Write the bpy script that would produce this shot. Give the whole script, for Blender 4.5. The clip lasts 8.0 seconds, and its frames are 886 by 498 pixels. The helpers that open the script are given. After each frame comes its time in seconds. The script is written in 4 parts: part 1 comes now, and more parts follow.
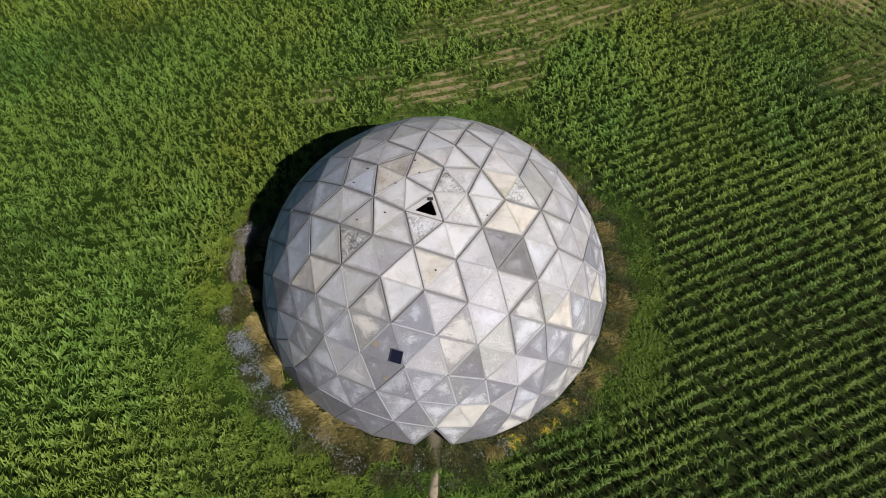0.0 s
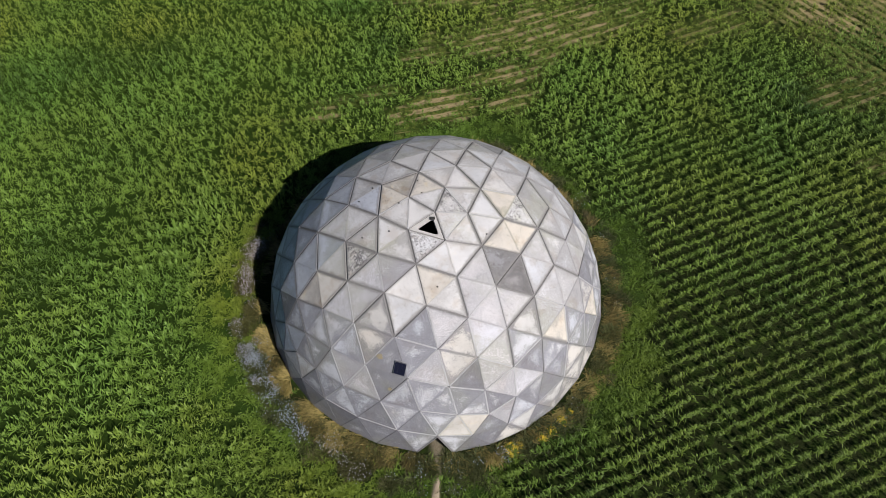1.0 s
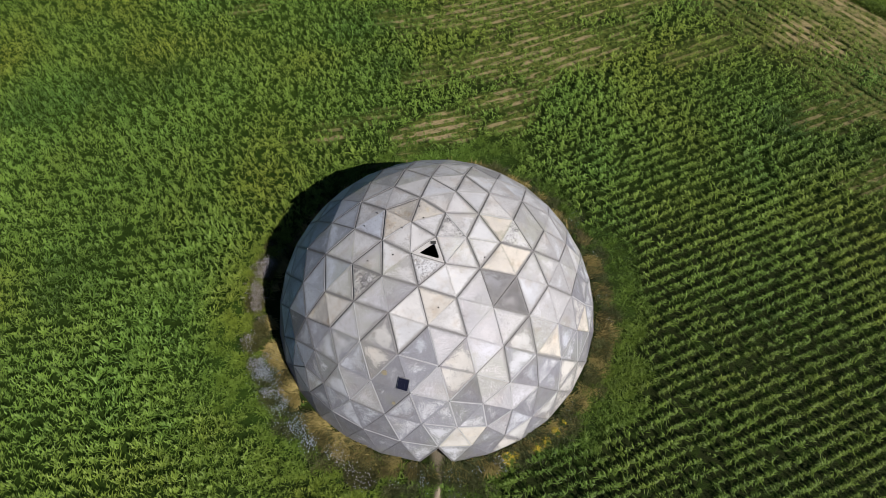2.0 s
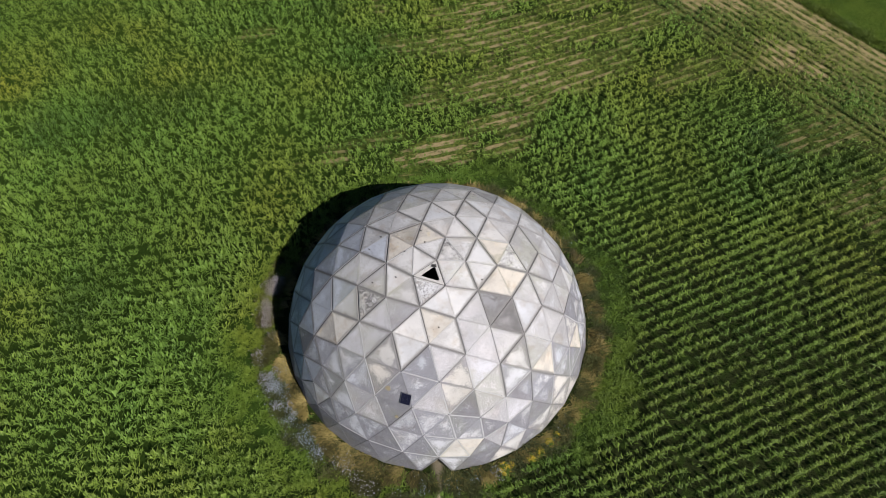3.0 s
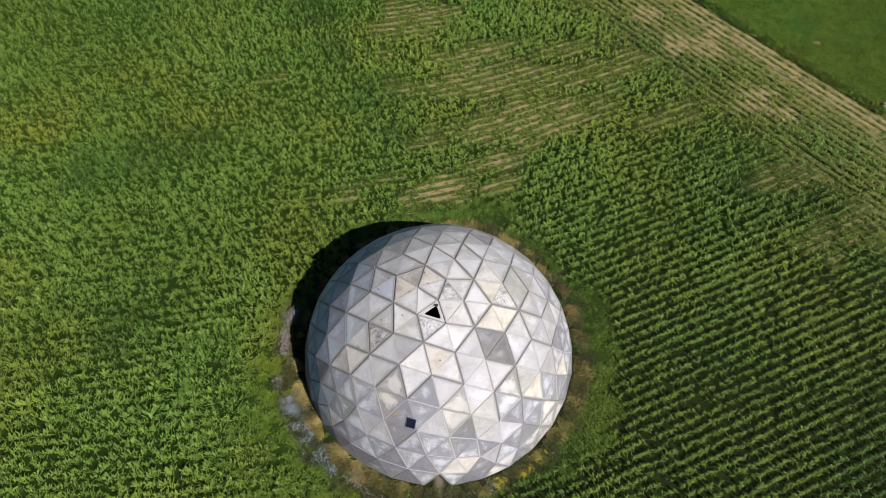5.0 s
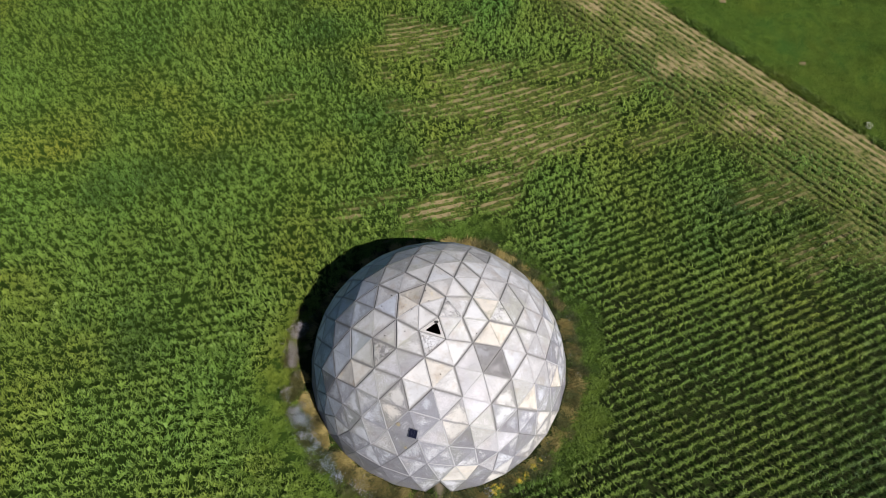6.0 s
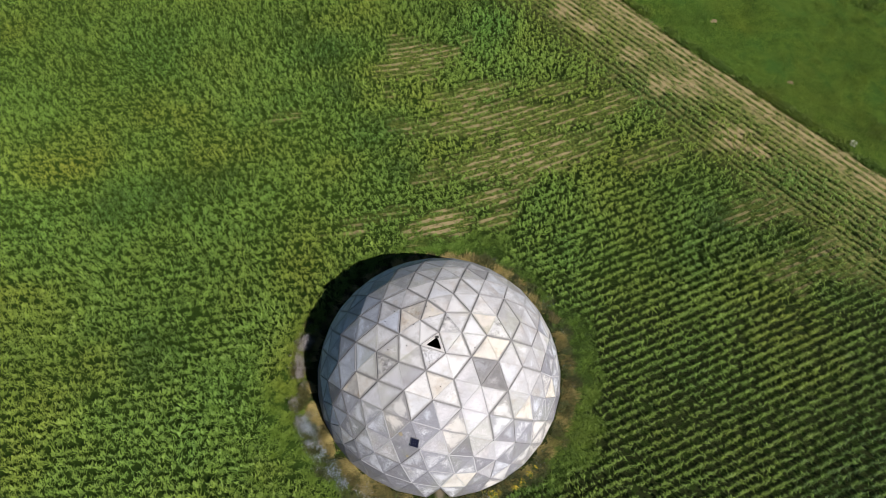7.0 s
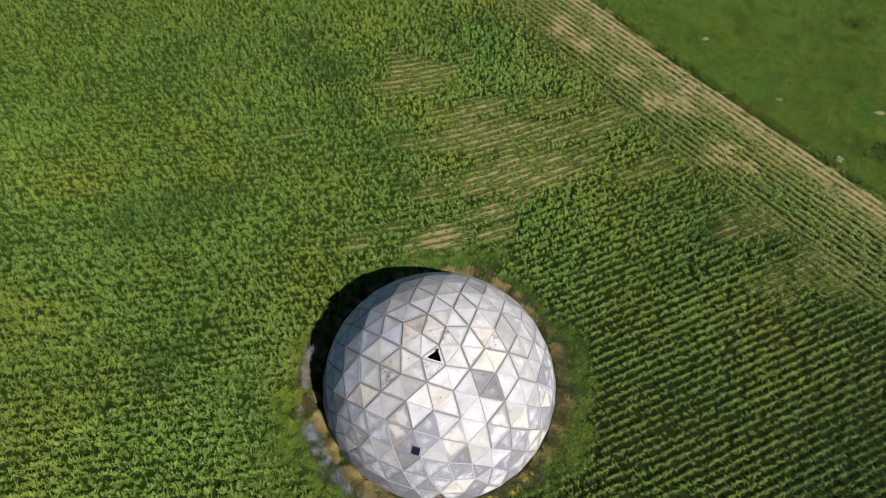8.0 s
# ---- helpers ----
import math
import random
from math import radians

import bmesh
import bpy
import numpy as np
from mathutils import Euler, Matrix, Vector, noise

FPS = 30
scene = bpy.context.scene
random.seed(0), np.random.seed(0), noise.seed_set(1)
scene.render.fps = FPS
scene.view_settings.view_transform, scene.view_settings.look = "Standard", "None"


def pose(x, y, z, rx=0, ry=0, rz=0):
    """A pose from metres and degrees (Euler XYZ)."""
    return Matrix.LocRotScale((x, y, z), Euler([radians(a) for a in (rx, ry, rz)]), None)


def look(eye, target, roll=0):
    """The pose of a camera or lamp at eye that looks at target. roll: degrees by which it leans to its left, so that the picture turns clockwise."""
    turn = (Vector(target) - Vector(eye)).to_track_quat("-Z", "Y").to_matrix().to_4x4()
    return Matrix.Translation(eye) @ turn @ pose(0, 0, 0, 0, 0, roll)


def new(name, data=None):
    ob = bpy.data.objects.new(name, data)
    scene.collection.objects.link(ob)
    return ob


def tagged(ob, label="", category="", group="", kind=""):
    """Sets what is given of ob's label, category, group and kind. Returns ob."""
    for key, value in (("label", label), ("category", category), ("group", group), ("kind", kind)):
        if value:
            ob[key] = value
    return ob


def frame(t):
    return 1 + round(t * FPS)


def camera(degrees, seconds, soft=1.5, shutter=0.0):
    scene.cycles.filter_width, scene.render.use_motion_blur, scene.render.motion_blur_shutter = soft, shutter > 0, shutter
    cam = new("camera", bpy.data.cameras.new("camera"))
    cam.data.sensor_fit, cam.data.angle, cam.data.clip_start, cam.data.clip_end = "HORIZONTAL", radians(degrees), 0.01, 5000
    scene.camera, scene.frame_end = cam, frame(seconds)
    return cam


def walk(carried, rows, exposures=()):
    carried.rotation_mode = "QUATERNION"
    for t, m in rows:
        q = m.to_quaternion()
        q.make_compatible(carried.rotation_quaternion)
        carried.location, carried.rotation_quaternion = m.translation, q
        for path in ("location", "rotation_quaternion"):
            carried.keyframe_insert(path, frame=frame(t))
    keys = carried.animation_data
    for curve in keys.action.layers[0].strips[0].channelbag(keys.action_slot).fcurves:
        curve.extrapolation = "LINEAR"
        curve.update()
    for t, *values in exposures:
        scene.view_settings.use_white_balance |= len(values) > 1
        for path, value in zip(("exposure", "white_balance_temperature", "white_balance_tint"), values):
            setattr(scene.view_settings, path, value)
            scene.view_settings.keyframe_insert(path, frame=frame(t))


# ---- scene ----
cam = camera(67.24, 8.0, 0.7)
# a drone that climbs almost straight up, its camera held at one angle
PATH = [
    (0.0, 0.000, -18.562, 35.660), (0.5, -0.040, -18.577, 36.405), (1.0, -0.072, -18.582, 37.480), (1.5, -0.097, -18.586, 38.700),
    (3.0, -0.122, -18.605, 42.720), (3.5, -0.132, -18.645, 44.166), (4.0, -0.158, -18.684, 45.632), (4.5, -0.184, -18.718, 47.075),
    (6.0, -0.214, -18.832, 51.495), (6.5, -0.224, -18.858, 52.945), (7.0, -0.232, -18.884, 54.395), (7.5, -0.240, -18.898, 55.820),
    (8.0, -0.242, -18.911, 57.113),
]
walk(cam, [(t, pose(x, y, z, 29.45, -0.165, -1.286)) for t, x, y, z in PATH],
     exposures=[(0.0, -0.02), (1.5, 0.0), (3.5, 0.09), (4.5, 0.16), (6.5, 0.27), (8.0, 0.32)])

# ---- daylight ----
SUN_AZ, SUN_EL = -42.5, 43.2                        # degrees from +x towards +y; above the horizon
world = bpy.data.worlds.new("world")
scene.world = world
world.use_nodes = True
wn = world.node_tree
sky = wn.nodes.new("ShaderNodeTexSky")
sky.sky_type, sky.sun_disc = "NISHITA", False
sky.air_density, sky.dust_density, sky.ozone_density = 0.42, 0.05, 3.0
sky.sun_elevation, sky.sun_rotation = radians(SUN_EL), radians(90 - SUN_AZ)
wn.links.new(sky.outputs[0], wn.nodes["Background"].inputs[0])
wn.nodes["Background"].inputs[1].default_value = 0.05
lamp = bpy.data.lights.new("sun", "SUN")
lamp.energy, lamp.angle, lamp.color = 5.0, radians(0.55), (1.0, 0.942, 0.918)
sun = new("sun", lamp)
to_sun = Vector((math.cos(radians(SUN_EL)) * math.cos(radians(SUN_AZ)), math.cos(radians(SUN_EL)) * math.sin(radians(SUN_AZ)), math.sin(radians(SUN_EL))))
sun.matrix_world = look(to_sun * 200, (0, 0, 0))


# ---- materials ----
class Nodes:
    """A short way to write a node material."""

    def __init__(self, name, rough=0.7, spec=0.4):
        self.mat = bpy.data.materials.new(name)
        self.mat.use_nodes = True
        self.t = self.mat.node_tree
        self.bsdf = self.t.nodes["Principled BSDF"]
        self.bsdf.inputs["Roughness"].default_value = rough
        self.bsdf.inputs["Specular IOR Level"].default_value = spec

    def node(self, kind):
        return self.t.nodes.new("ShaderNode" + kind)

    def put(self, value, socket):
        if isinstance(value, bpy.types.NodeSocket):
            self.t.links.new(value, socket)
        elif isinstance(value, (tuple, list)) and len(value) == 3 and socket.type == "RGBA":
            socket.default_value = (*value, 1)
        else:
            socket.default_value = value

    def coord(self, scale=(1, 1, 1), turn=0.0, object_space=False):
        c = self.node("TexCoord").outputs["Object"] if object_space else self.node("NewGeometry").outputs["Position"]
        spin, m = self.node("Mapping"), self.node("Mapping")
        spin.inputs["Rotation"].default_value = (0, 0, radians(turn))
        self.put(c, spin.inputs[0]), self.put(spin.outputs[0], m.inputs[0])
        m.inputs["Scale"].default_value = scale
        return m.outputs[0]

    def noise(self, vec, scale, detail=4.0, rough=0.55):
        n = self.node("TexNoise")
        self.put(vec, n.inputs["Vector"])
        n.inputs["Scale"].default_value, n.inputs["Detail"].default_value, n.inputs["Roughness"].default_value = scale, detail, rough
        return n.outputs[0]

    def attr(self, name):
        n = self.node("Attribute")
        n.attribute_name = name
        return n.outputs["Fac"]

    def math(self, op, a, b=0.0, clamp=False):
        n = self.node("Math")
        n.operation, n.use_clamp = op, clamp
        self.put(a, n.inputs[0]), self.put(b, n.inputs[1])
        return n.outputs[0]

    def ramp(self, value, lo, hi, to0=0.0, to1=1.0):
        n = self.node("MapRange")
        n.interpolation_type = "SMOOTHSTEP"
        for k, v in enumerate((value, lo, hi, to0, to1)):
            self.put(v, n.inputs[k])
        return n.outputs[0]

    def mix(self, fac, a, b, blend="MIX"):
        n = self.node("Mix")
        n.data_type, n.blend_type = "RGBA", blend
        self.put(fac, n.inputs["Factor"]), self.put(a, n.inputs["A"]), self.put(b, n.inputs["B"])
        return n.outputs["Result"]

    def bump(self, height, strength, distance):
        n = self.node("Bump")
        n.inputs["Strength"].default_value, n.inputs["Distance"].default_value = strength, distance
        self.put(height, n.inputs["Height"])
        self.put(n.outputs[0], self.bsdf.inputs["Normal"])

    def done(self, colour):
        self.put(colour, self.bsdf.inputs["Base Color"])
        return self.mat


def rand(m):
    return m.node("ObjectInfo").outputs["Random"]


ROW_GAP = 0.784                                     # the maize rows' spacing along y; they bend gently, steeper towards the east
BEND_A, BEND_B, BEND_W, BEND_E = 0.235, 0.0155, -8.0, 10.5
ROW_TURN = 16.0                                     # their mean direction in degrees
EDGE_TURN = -48.5                                   # the field's far edge and the headland rows along it


def ground_material():
    m = Nodes("field_ground", 0.95, 0.1)
    p = m.coord()
    fine, mid, big = m.noise(p, 9, 6), m.noise(p, 1.3, 4), m.noise(p, 0.12, 3)
    # soil and green are near black: shade between the rows is in their colour
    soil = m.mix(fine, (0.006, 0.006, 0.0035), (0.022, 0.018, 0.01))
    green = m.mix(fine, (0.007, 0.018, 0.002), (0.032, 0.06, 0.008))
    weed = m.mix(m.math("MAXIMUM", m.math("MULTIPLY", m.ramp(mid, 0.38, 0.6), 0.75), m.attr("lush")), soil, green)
    weed = m.mix(m.math("MULTIPLY", m.attr("far"), 0.4), weed, m.mix(fine, (0.025, 0.055, 0.007), (0.065, 0.115, 0.014)))
    weed = m.mix(m.math("MULTIPLY", m.attr("bare"), 0.9), weed, m.mix(m.ramp(m.noise(p, 3.5, 5), 0.35, 0.65), (0.045, 0.07, 0.012), (0.155, 0.18, 0.04)))

    def broken(v, along, gap, half, patch_lo, patch_hi):
        """Bare stripes between the rows, broken up along them."""
        wav = m.math("ADD", v, m.math("MULTIPLY", m.math("SUBTRACT", mid, 0.5), 0.3))
        off = m.math("ABSOLUTE", m.math("SUBTRACT", m.math("FRACT", m.math("DIVIDE", m.math("ADD", wav, 95.0), gap)), 0.5))
        comb = m.node("CombineXYZ")
        m.put(m.math("MULTIPLY", along, 0.6), comb.inputs[0]), m.put(m.math("MULTIPLY", v, 1.5), comb.inputs[1])
        return m.math("MULTIPLY", m.ramp(off, half, half + 0.1, 1.0, 0.0), m.ramp(m.noise(comb.outputs[0], 1.0, 4), patch_lo, patch_hi))

    q = m.node("SeparateXYZ")
    m.put(p, q.inputs[0])
    east = q.outputs[0]
    held = m.math("MINIMUM", m.math("MAXIMUM", east, BEND_W), BEND_E)
    slope = m.math("ADD", m.math("MULTIPLY", held, BEND_B), BEND_A)
    bow = m.math("MULTIPLY", held, m.math("ADD", m.math("MULTIPLY", held, BEND_B / 2), BEND_A))
    bow = m.math("ADD", bow, m.math("MULTIPLY", m.math("SUBTRACT", east, held), slope))
    across = m.math("SUBTRACT", q.outputs[1], bow)
    streak = broken(across, east, ROW_GAP, 0.15, 0.46, 0.54)
    streak = m.math("MAXIMUM", streak, m.math("MULTIPLY", broken(across, east, ROW_GAP, 0.24, 0.45, 0.52), m.ramp(m.attr("bare"), 0.8, 0.97)))
    q2 = m.node("SeparateXYZ")
    m.put(m.coord(turn=-EDGE_TURN), q2.inputs[0])
    streak2 = m.math("MAXIMUM", m.math("MULTIPLY", broken(q2.outputs[1], q2.outputs[0], 0.74, 0.2, 0.36, 0.52), 0.95), m.ramp(m.noise(p, 0.8, 6, 0.65), 0.46, 0.62, 0.0, 0.75))
    streak2 = m.math("MULTIPLY", streak2, m.math("ADD", m.attr("sandy"), 0.1), True)
    sand = m.mix(fine, (0.22, 0.172, 0.085), (0.42, 0.335, 0.18))
    c = m.mix(m.math("MULTIPLY", m.attr("bare"), streak), weed, sand)
    c = m.mix(m.attr("strip"), c, m.mix(m.ramp(m.noise(p, 2.2, 6, 0.65), 0.38, 0.62), (0.045, 0.072, 0.013), (0.165, 0.178, 0.05)))
    c = m.mix(m.math("MULTIPLY", m.attr("strip"), streak2), c, m.mix(fine, (0.2, 0.158, 0.075), (0.4, 0.325, 0.165)))
    turf = m.mix(m.ramp(mid, 0.35, 0.7), (0.04, 0.082, 0.009), (0.09, 0.15, 0.017))
    turf = m.mix(m.math("MULTIPLY", m.ramp(big, 0.42, 0.6), 0.6), turf, (0.085, 0.14, 0.02))
    turf = m.mix(m.ramp(m.noise(p, 0.3, 4), 0.48, 0.64, 0.0, 0.7), turf, (0.035, 0.095, 0.014))
    turf = m.mix(m.math("MULTIPLY", fine, 0.6), turf, (0.025, 0.055, 0.01))
    c = m.mix(m.attr("turf"), c, turf)
    # near-black ground under the dry grass: shade between its tufts is painted in
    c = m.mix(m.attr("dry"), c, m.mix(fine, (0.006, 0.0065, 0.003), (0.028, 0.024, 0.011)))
    c = m.mix(m.attr("path"), c, m.mix(fine, (0.28, 0.22, 0.15), (0.5, 0.42, 0.32)))
    m.bump(m.math("ADD", fine, mid), 0.7, 0.15)
    return m.done(c)


def leaf_material(name, low, high, warm, rough=0.45, through_light=0.3, spec=0.4):
    m = Nodes(name, rough, spec)
    p = m.coord()
    big = m.ramp(m.noise(p, 0.055, 3), 0.36, 0.64)
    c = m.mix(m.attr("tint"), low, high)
    c = m.mix(m.math("MULTIPLY", big, 0.35), c, warm)
    hue = m.attr("hue")
    c = m.mix(m.math("MULTIPLY", hue, 0.75, True), c, m.mix(1.0, c, (1.45, 1.05, 0.85), "MULTIPLY"))
    c = m.mix(m.math("MULTIPLY", hue, -0.9, True), c, m.mix(1.0, c, (0.72, 0.93, 1.0), "MULTIPLY"))
    m.done(c)
    tr = m.node("BsdfTranslucent")
    m.put(m.mix(0.5, c, warm), tr.inputs[0])
    mx = m.node("MixShader")
    mx.inputs[0].default_value = through_light
    m.put(m.bsdf.outputs[0], mx.inputs[1]), m.put(tr.outputs[0], mx.inputs[2])
    m.put(mx.outputs[0], m.t.nodes["Material Output"].inputs[0])
    return m.mat


def panel_material(name, base, light, patchy=1.0, rough=0.68, tan=0.0, centred=0.55, grain=1.0):
    """Weathered white-coated panel: the coat has flaked to grey towards the rim and left flecks; dirt lines the joints."""
    m = Nodes(name, rough, 0.22)
    p = m.coord()
    r = rand(m)
    r2 = m.math("FRACT", m.math("MULTIPLY", r, 7.31))
    own = m.node("VectorMath")
    own.operation = "ADD"
    m.put(p, own.inputs[0])
    comb = m.node("CombineXYZ")
    m.put(m.math("MULTIPLY", r, 37.0), comb.inputs[0]), m.put(m.math("MULTIPLY", r, 91.0), comb.inputs[1])
    m.put(comb.outputs[0], own.inputs[1])
    v = own.outputs[0]
    speck, blot, big = m.noise(v, 19, 4, 0.78), m.noise(v, 1.9, 5, 0.65), m.noise(v, 0.5, 3)
    grey = m.mix(r, tuple(0.82 * x for x in base), tuple(1.14 * x for x in base))
    grey = m.mix(m.ramp(blot, 0.4, 0.7, 0.0, 0.5), grey, tuple(0.62 * x for x in base))
    grey = m.mix(m.ramp(m.noise(v, 30, 2, 0.7), 0.52, 0.62, 0.0, 0.3 * patchy), grey, light)
    coat = m.mix(m.ramp(big, 0.35, 0.65), light, tuple(0.84 * x for x in light))
    coat = m.mix(r2, coat, m.mix(1.0, coat, (0.9, 0.94, 1.0), "MULTIPLY"))
    coat = m.mix(m.ramp(blot, 0.56, 0.72, 0.0, tan), coat, (0.72, 0.62, 0.4))
    left = m.math("ADD", m.math("MULTIPLY", m.attr("mid"), centred), m.math("MULTIPLY", m.math("SUBTRACT", speck, 0.5), 3.6 * grain))
    left = m.math("ADD", left, m.math("MULTIPLY", m.math("SUBTRACT", blot, 0.5), 1.3))
    left = m.math("ADD", left, m.math("MULTIPLY", m.math("SUBTRACT", m.noise(v, 0.75, 2), 0.5), 2.4 / grain))
    left = m.math("ADD", left, m.math("MULTIPLY", m.math("SUBTRACT", r, 0.5), 0.5))
    left = m.math("SUBTRACT", left, m.ramp(m.math("ADD", m.attr("mid"), m.math("MULTIPLY", m.math("SUBTRACT", speck, 0.5), 0.3)), 0.05, 0.16, 0.5, 0.0))
    left = m.math("ADD", left, m.attr("coat"))
    moss = m.ramp(m.noise(p, 0.35, 4), 0.45, 0.62)
    grey = m.mix(m.math("MULTIPLY", moss, 0.6), grey, m.mix(1.0, grey, (1.02, 1.04, 0.86), "MULTIPLY"))
    c = m.mix(m.math("MULTIPLY", m.ramp(left, 0.24, 0.56), patchy), grey, coat)
    stain = m.ramp(m.noise(v, 0.9, 5, 0.6), 0.5, 0.66)
    c = m.mix(m.math("MULTIPLY", stain, 0.3 + tan), c, m.mix(1.0, c, (0.8, 0.72, 0.64), "MULTIPLY"))
    fleck = m.ramp(m.math("ADD", m.noise(v, 9, 7, 0.85), m.math("MULTIPLY", m.math("MULTIPLY", m.attr("dark"), m.math("SUBTRACT", m.noise(v, 1.4, 3), 0.33)), 0.45)), 0.54, 0.66)
    c = m.mix(m.math("MULTIPLY", fleck, m.math("ADD", m.ramp(big, 0.4, 0.6, 0.15, 0.6), m.math("MULTIPLY", m.attr("dark"), 0.9), True)), c, (0.13, 0.125, 0.125))
    # dirt (soil > 0) or pale mortar smear (soil < 0) along each joint
    near = m.math("SUBTRACT", 1.0, m.math("DIVIDE", m.math("ADD", m.attr("mid"), m.math("MULTIPLY", m.math("SUBTRACT", blot, 0.5), 0.7)), m.math("ADD", m.math("MULTIPLY", m.math("MAXIMUM", m.attr("soil"), 0.0), 0.2), 0.07)), True)
    near = m.math("MULTIPLY", near, m.ramp(speck, 0.42, 0.56, 0.15, 1.0))
    thin = m.math("SUBTRACT", 1.0, m.math("DIVIDE", m.attr("mid"), 0.035), True)
    soil = m.attr("soil")
    c = m.mix(m.math("MULTIPLY", near, m.math("MAXIMUM", soil, 0.0), True), c, (0.235, 0.23, 0.228))
    c = m.mix(m.math("MULTIPLY", thin, m.math("MAXIMUM", m.math("MULTIPLY", soil, -1.0), 0.0), True), c, (0.52, 0.52, 0.53))
    rim = m.math("MULTIPLY", m.ramp(m.attr("mid"), 0.0, 0.026, 1.0, 0.0), m.math("MAXIMUM", soil, 0.0), True)
    c = m.mix(m.math("MULTIPLY", rim, m.ramp(blot, 0.35, 0.6, 0.45, 1.0)), c, (0.2, 0.195, 0.192))
    m.bump(speck, 0.1, 0.015)
    return m.done(c)


def plain_material(name, a, b, scale=6.0, rough=0.7, spec=0.3, metal=0.0):
    m = Nodes(name, rough, spec)
    m.bsdf.inputs["Metallic"].default_value = metal
    n = m.noise(m.coord(), scale, 5)
    m.bump(n, 0.2, 0.02)
    return m.done(m.mix(n, a, b))


GROUND = ground_material()
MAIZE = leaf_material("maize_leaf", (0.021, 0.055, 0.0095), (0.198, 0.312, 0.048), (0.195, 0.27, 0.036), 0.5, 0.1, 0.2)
MEADOW = leaf_material("meadow_grass", (0.042, 0.083, 0.0095), (0.135, 0.208, 0.025), (0.12, 0.165, 0.024), 0.7, 0.15, 0.15)
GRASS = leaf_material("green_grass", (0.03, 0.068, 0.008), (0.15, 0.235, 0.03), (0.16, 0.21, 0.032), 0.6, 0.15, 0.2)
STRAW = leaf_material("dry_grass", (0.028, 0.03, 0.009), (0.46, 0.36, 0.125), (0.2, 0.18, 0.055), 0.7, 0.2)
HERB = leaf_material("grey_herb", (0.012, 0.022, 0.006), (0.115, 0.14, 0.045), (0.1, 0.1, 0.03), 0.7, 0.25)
BLUE = leaf_material("pale_blue_petals", (0.3, 0.36, 0.44), (0.55, 0.61, 0.68), (0.5, 0.55, 0.6), 0.7, 0.3)
YELLOW = leaf_material("yellow_petals", (0.6, 0.42, 0.03), (0.8, 0.62, 0.06), (0.7, 0.5, 0.05), 0.7, 0.3)
WHITE = leaf_material("white_petals", (0.6, 0.6, 0.5), (0.8, 0.8, 0.72), (0.7, 0.7, 0.6), 0.7, 0.3)
PANEL_CREAM = panel_material("cream_panel", (0.49, 0.465, 0.421), (0.73, 0.672, 0.586), tan=0.3, centred=0.3)
PANEL_WHITE = panel_material("white_panel", (0.5, 0.49, 0.48), (0.729, 0.714, 0.695), tan=0.12, centred=0.3)
PANEL_PALE = panel_material("pale_panel", (0.55, 0.543, 0.546), (0.78, 0.765, 0.75), tan=0.18, centred=0.3)
# pale panel darkened in colour to tone down the dome's sunlit side
PANEL_SUN_DIMMED = panel_material("sun_dimmed_panel", (0.426, 0.42, 0.426), (0.67, 0.659, 0.653), tan=0.15, centred=0.3)
PANEL_TAN = panel_material("tan_panel", (0.46, 0.43, 0.4), (0.72, 0.67, 0.59), tan=0.6, centred=0.3)
# blue of the skylight on the shaded side is painted into this grey
PANEL_SKY_TINTED = panel_material("sky_tinted_panel", (0.462, 0.486, 0.546), (0.683, 0.711, 0.762), centred=0.4)
PANEL_SPECK = panel_material("speckled_panel", (0.395, 0.392, 0.408), (0.697, 0.672, 0.677), centred=0.2, grain=1.5)
PANEL_WORN = panel_material("worn_panel", (0.274, 0.277, 0.307), (0.644, 0.646, 0.663), centred=0.6)
# bare grey, its base darkened further for shade at the dome's foot
PANEL_BARE_SHADED = panel_material("bare_shaded_panel", (0.21, 0.21, 0.232), (0.506, 0.506, 0.515), centred=0.6)
PANEL_PATCH = panel_material("patched_panel", (0.254, 0.249, 0.266), (0.644, 0.615, 0.566), centred=0.75)
PANEL_GREY = panel_material("grey_panel", (0.185, 0.18, 0.182), (0.34, 0.33, 0.325))
GROOVE = plain_material("dark_joint", (0.14, 0.138, 0.134), (0.3, 0.294, 0.288), 5.0, 0.9)
RIDGE = plain_material("pale_mortar", (0.36, 0.36, 0.37), (0.6, 0.6, 0.6), 7.0, 0.8)
FRAME = plain_material("pale_frame", (0.44, 0.43, 0.41), (0.66, 0.64, 0.61), 4.0, 0.6)
DARK = plain_material("dark_inside", (0.03, 0.03, 0.03), (0.06, 0.06, 0.055), 3.0, 0.9)
CELL = plain_material("solar_cells", (0.008, 0.009, 0.02), (0.016, 0.017, 0.035), 12.0, 0.15, 0.5)
METAL = plain_material("dull_metal", (0.25, 0.25, 0.26), (0.4, 0.4, 0.41), 9.0, 0.45, 0.5, 0.8)
EARTH = plain_material("trodden_earth", (0.22, 0.17, 0.11), (0.48, 0.4, 0.3), 5.0, 0.95, 0.1)
STAIN = plain_material("tan_stain", (0.2, 0.18, 0.13), (0.38, 0.32, 0.2), 8.0, 0.85)
CLOD = plain_material("dry_clods", (0.14, 0.11, 0.055), (0.3, 0.24, 0.13), 8.0, 0.95)


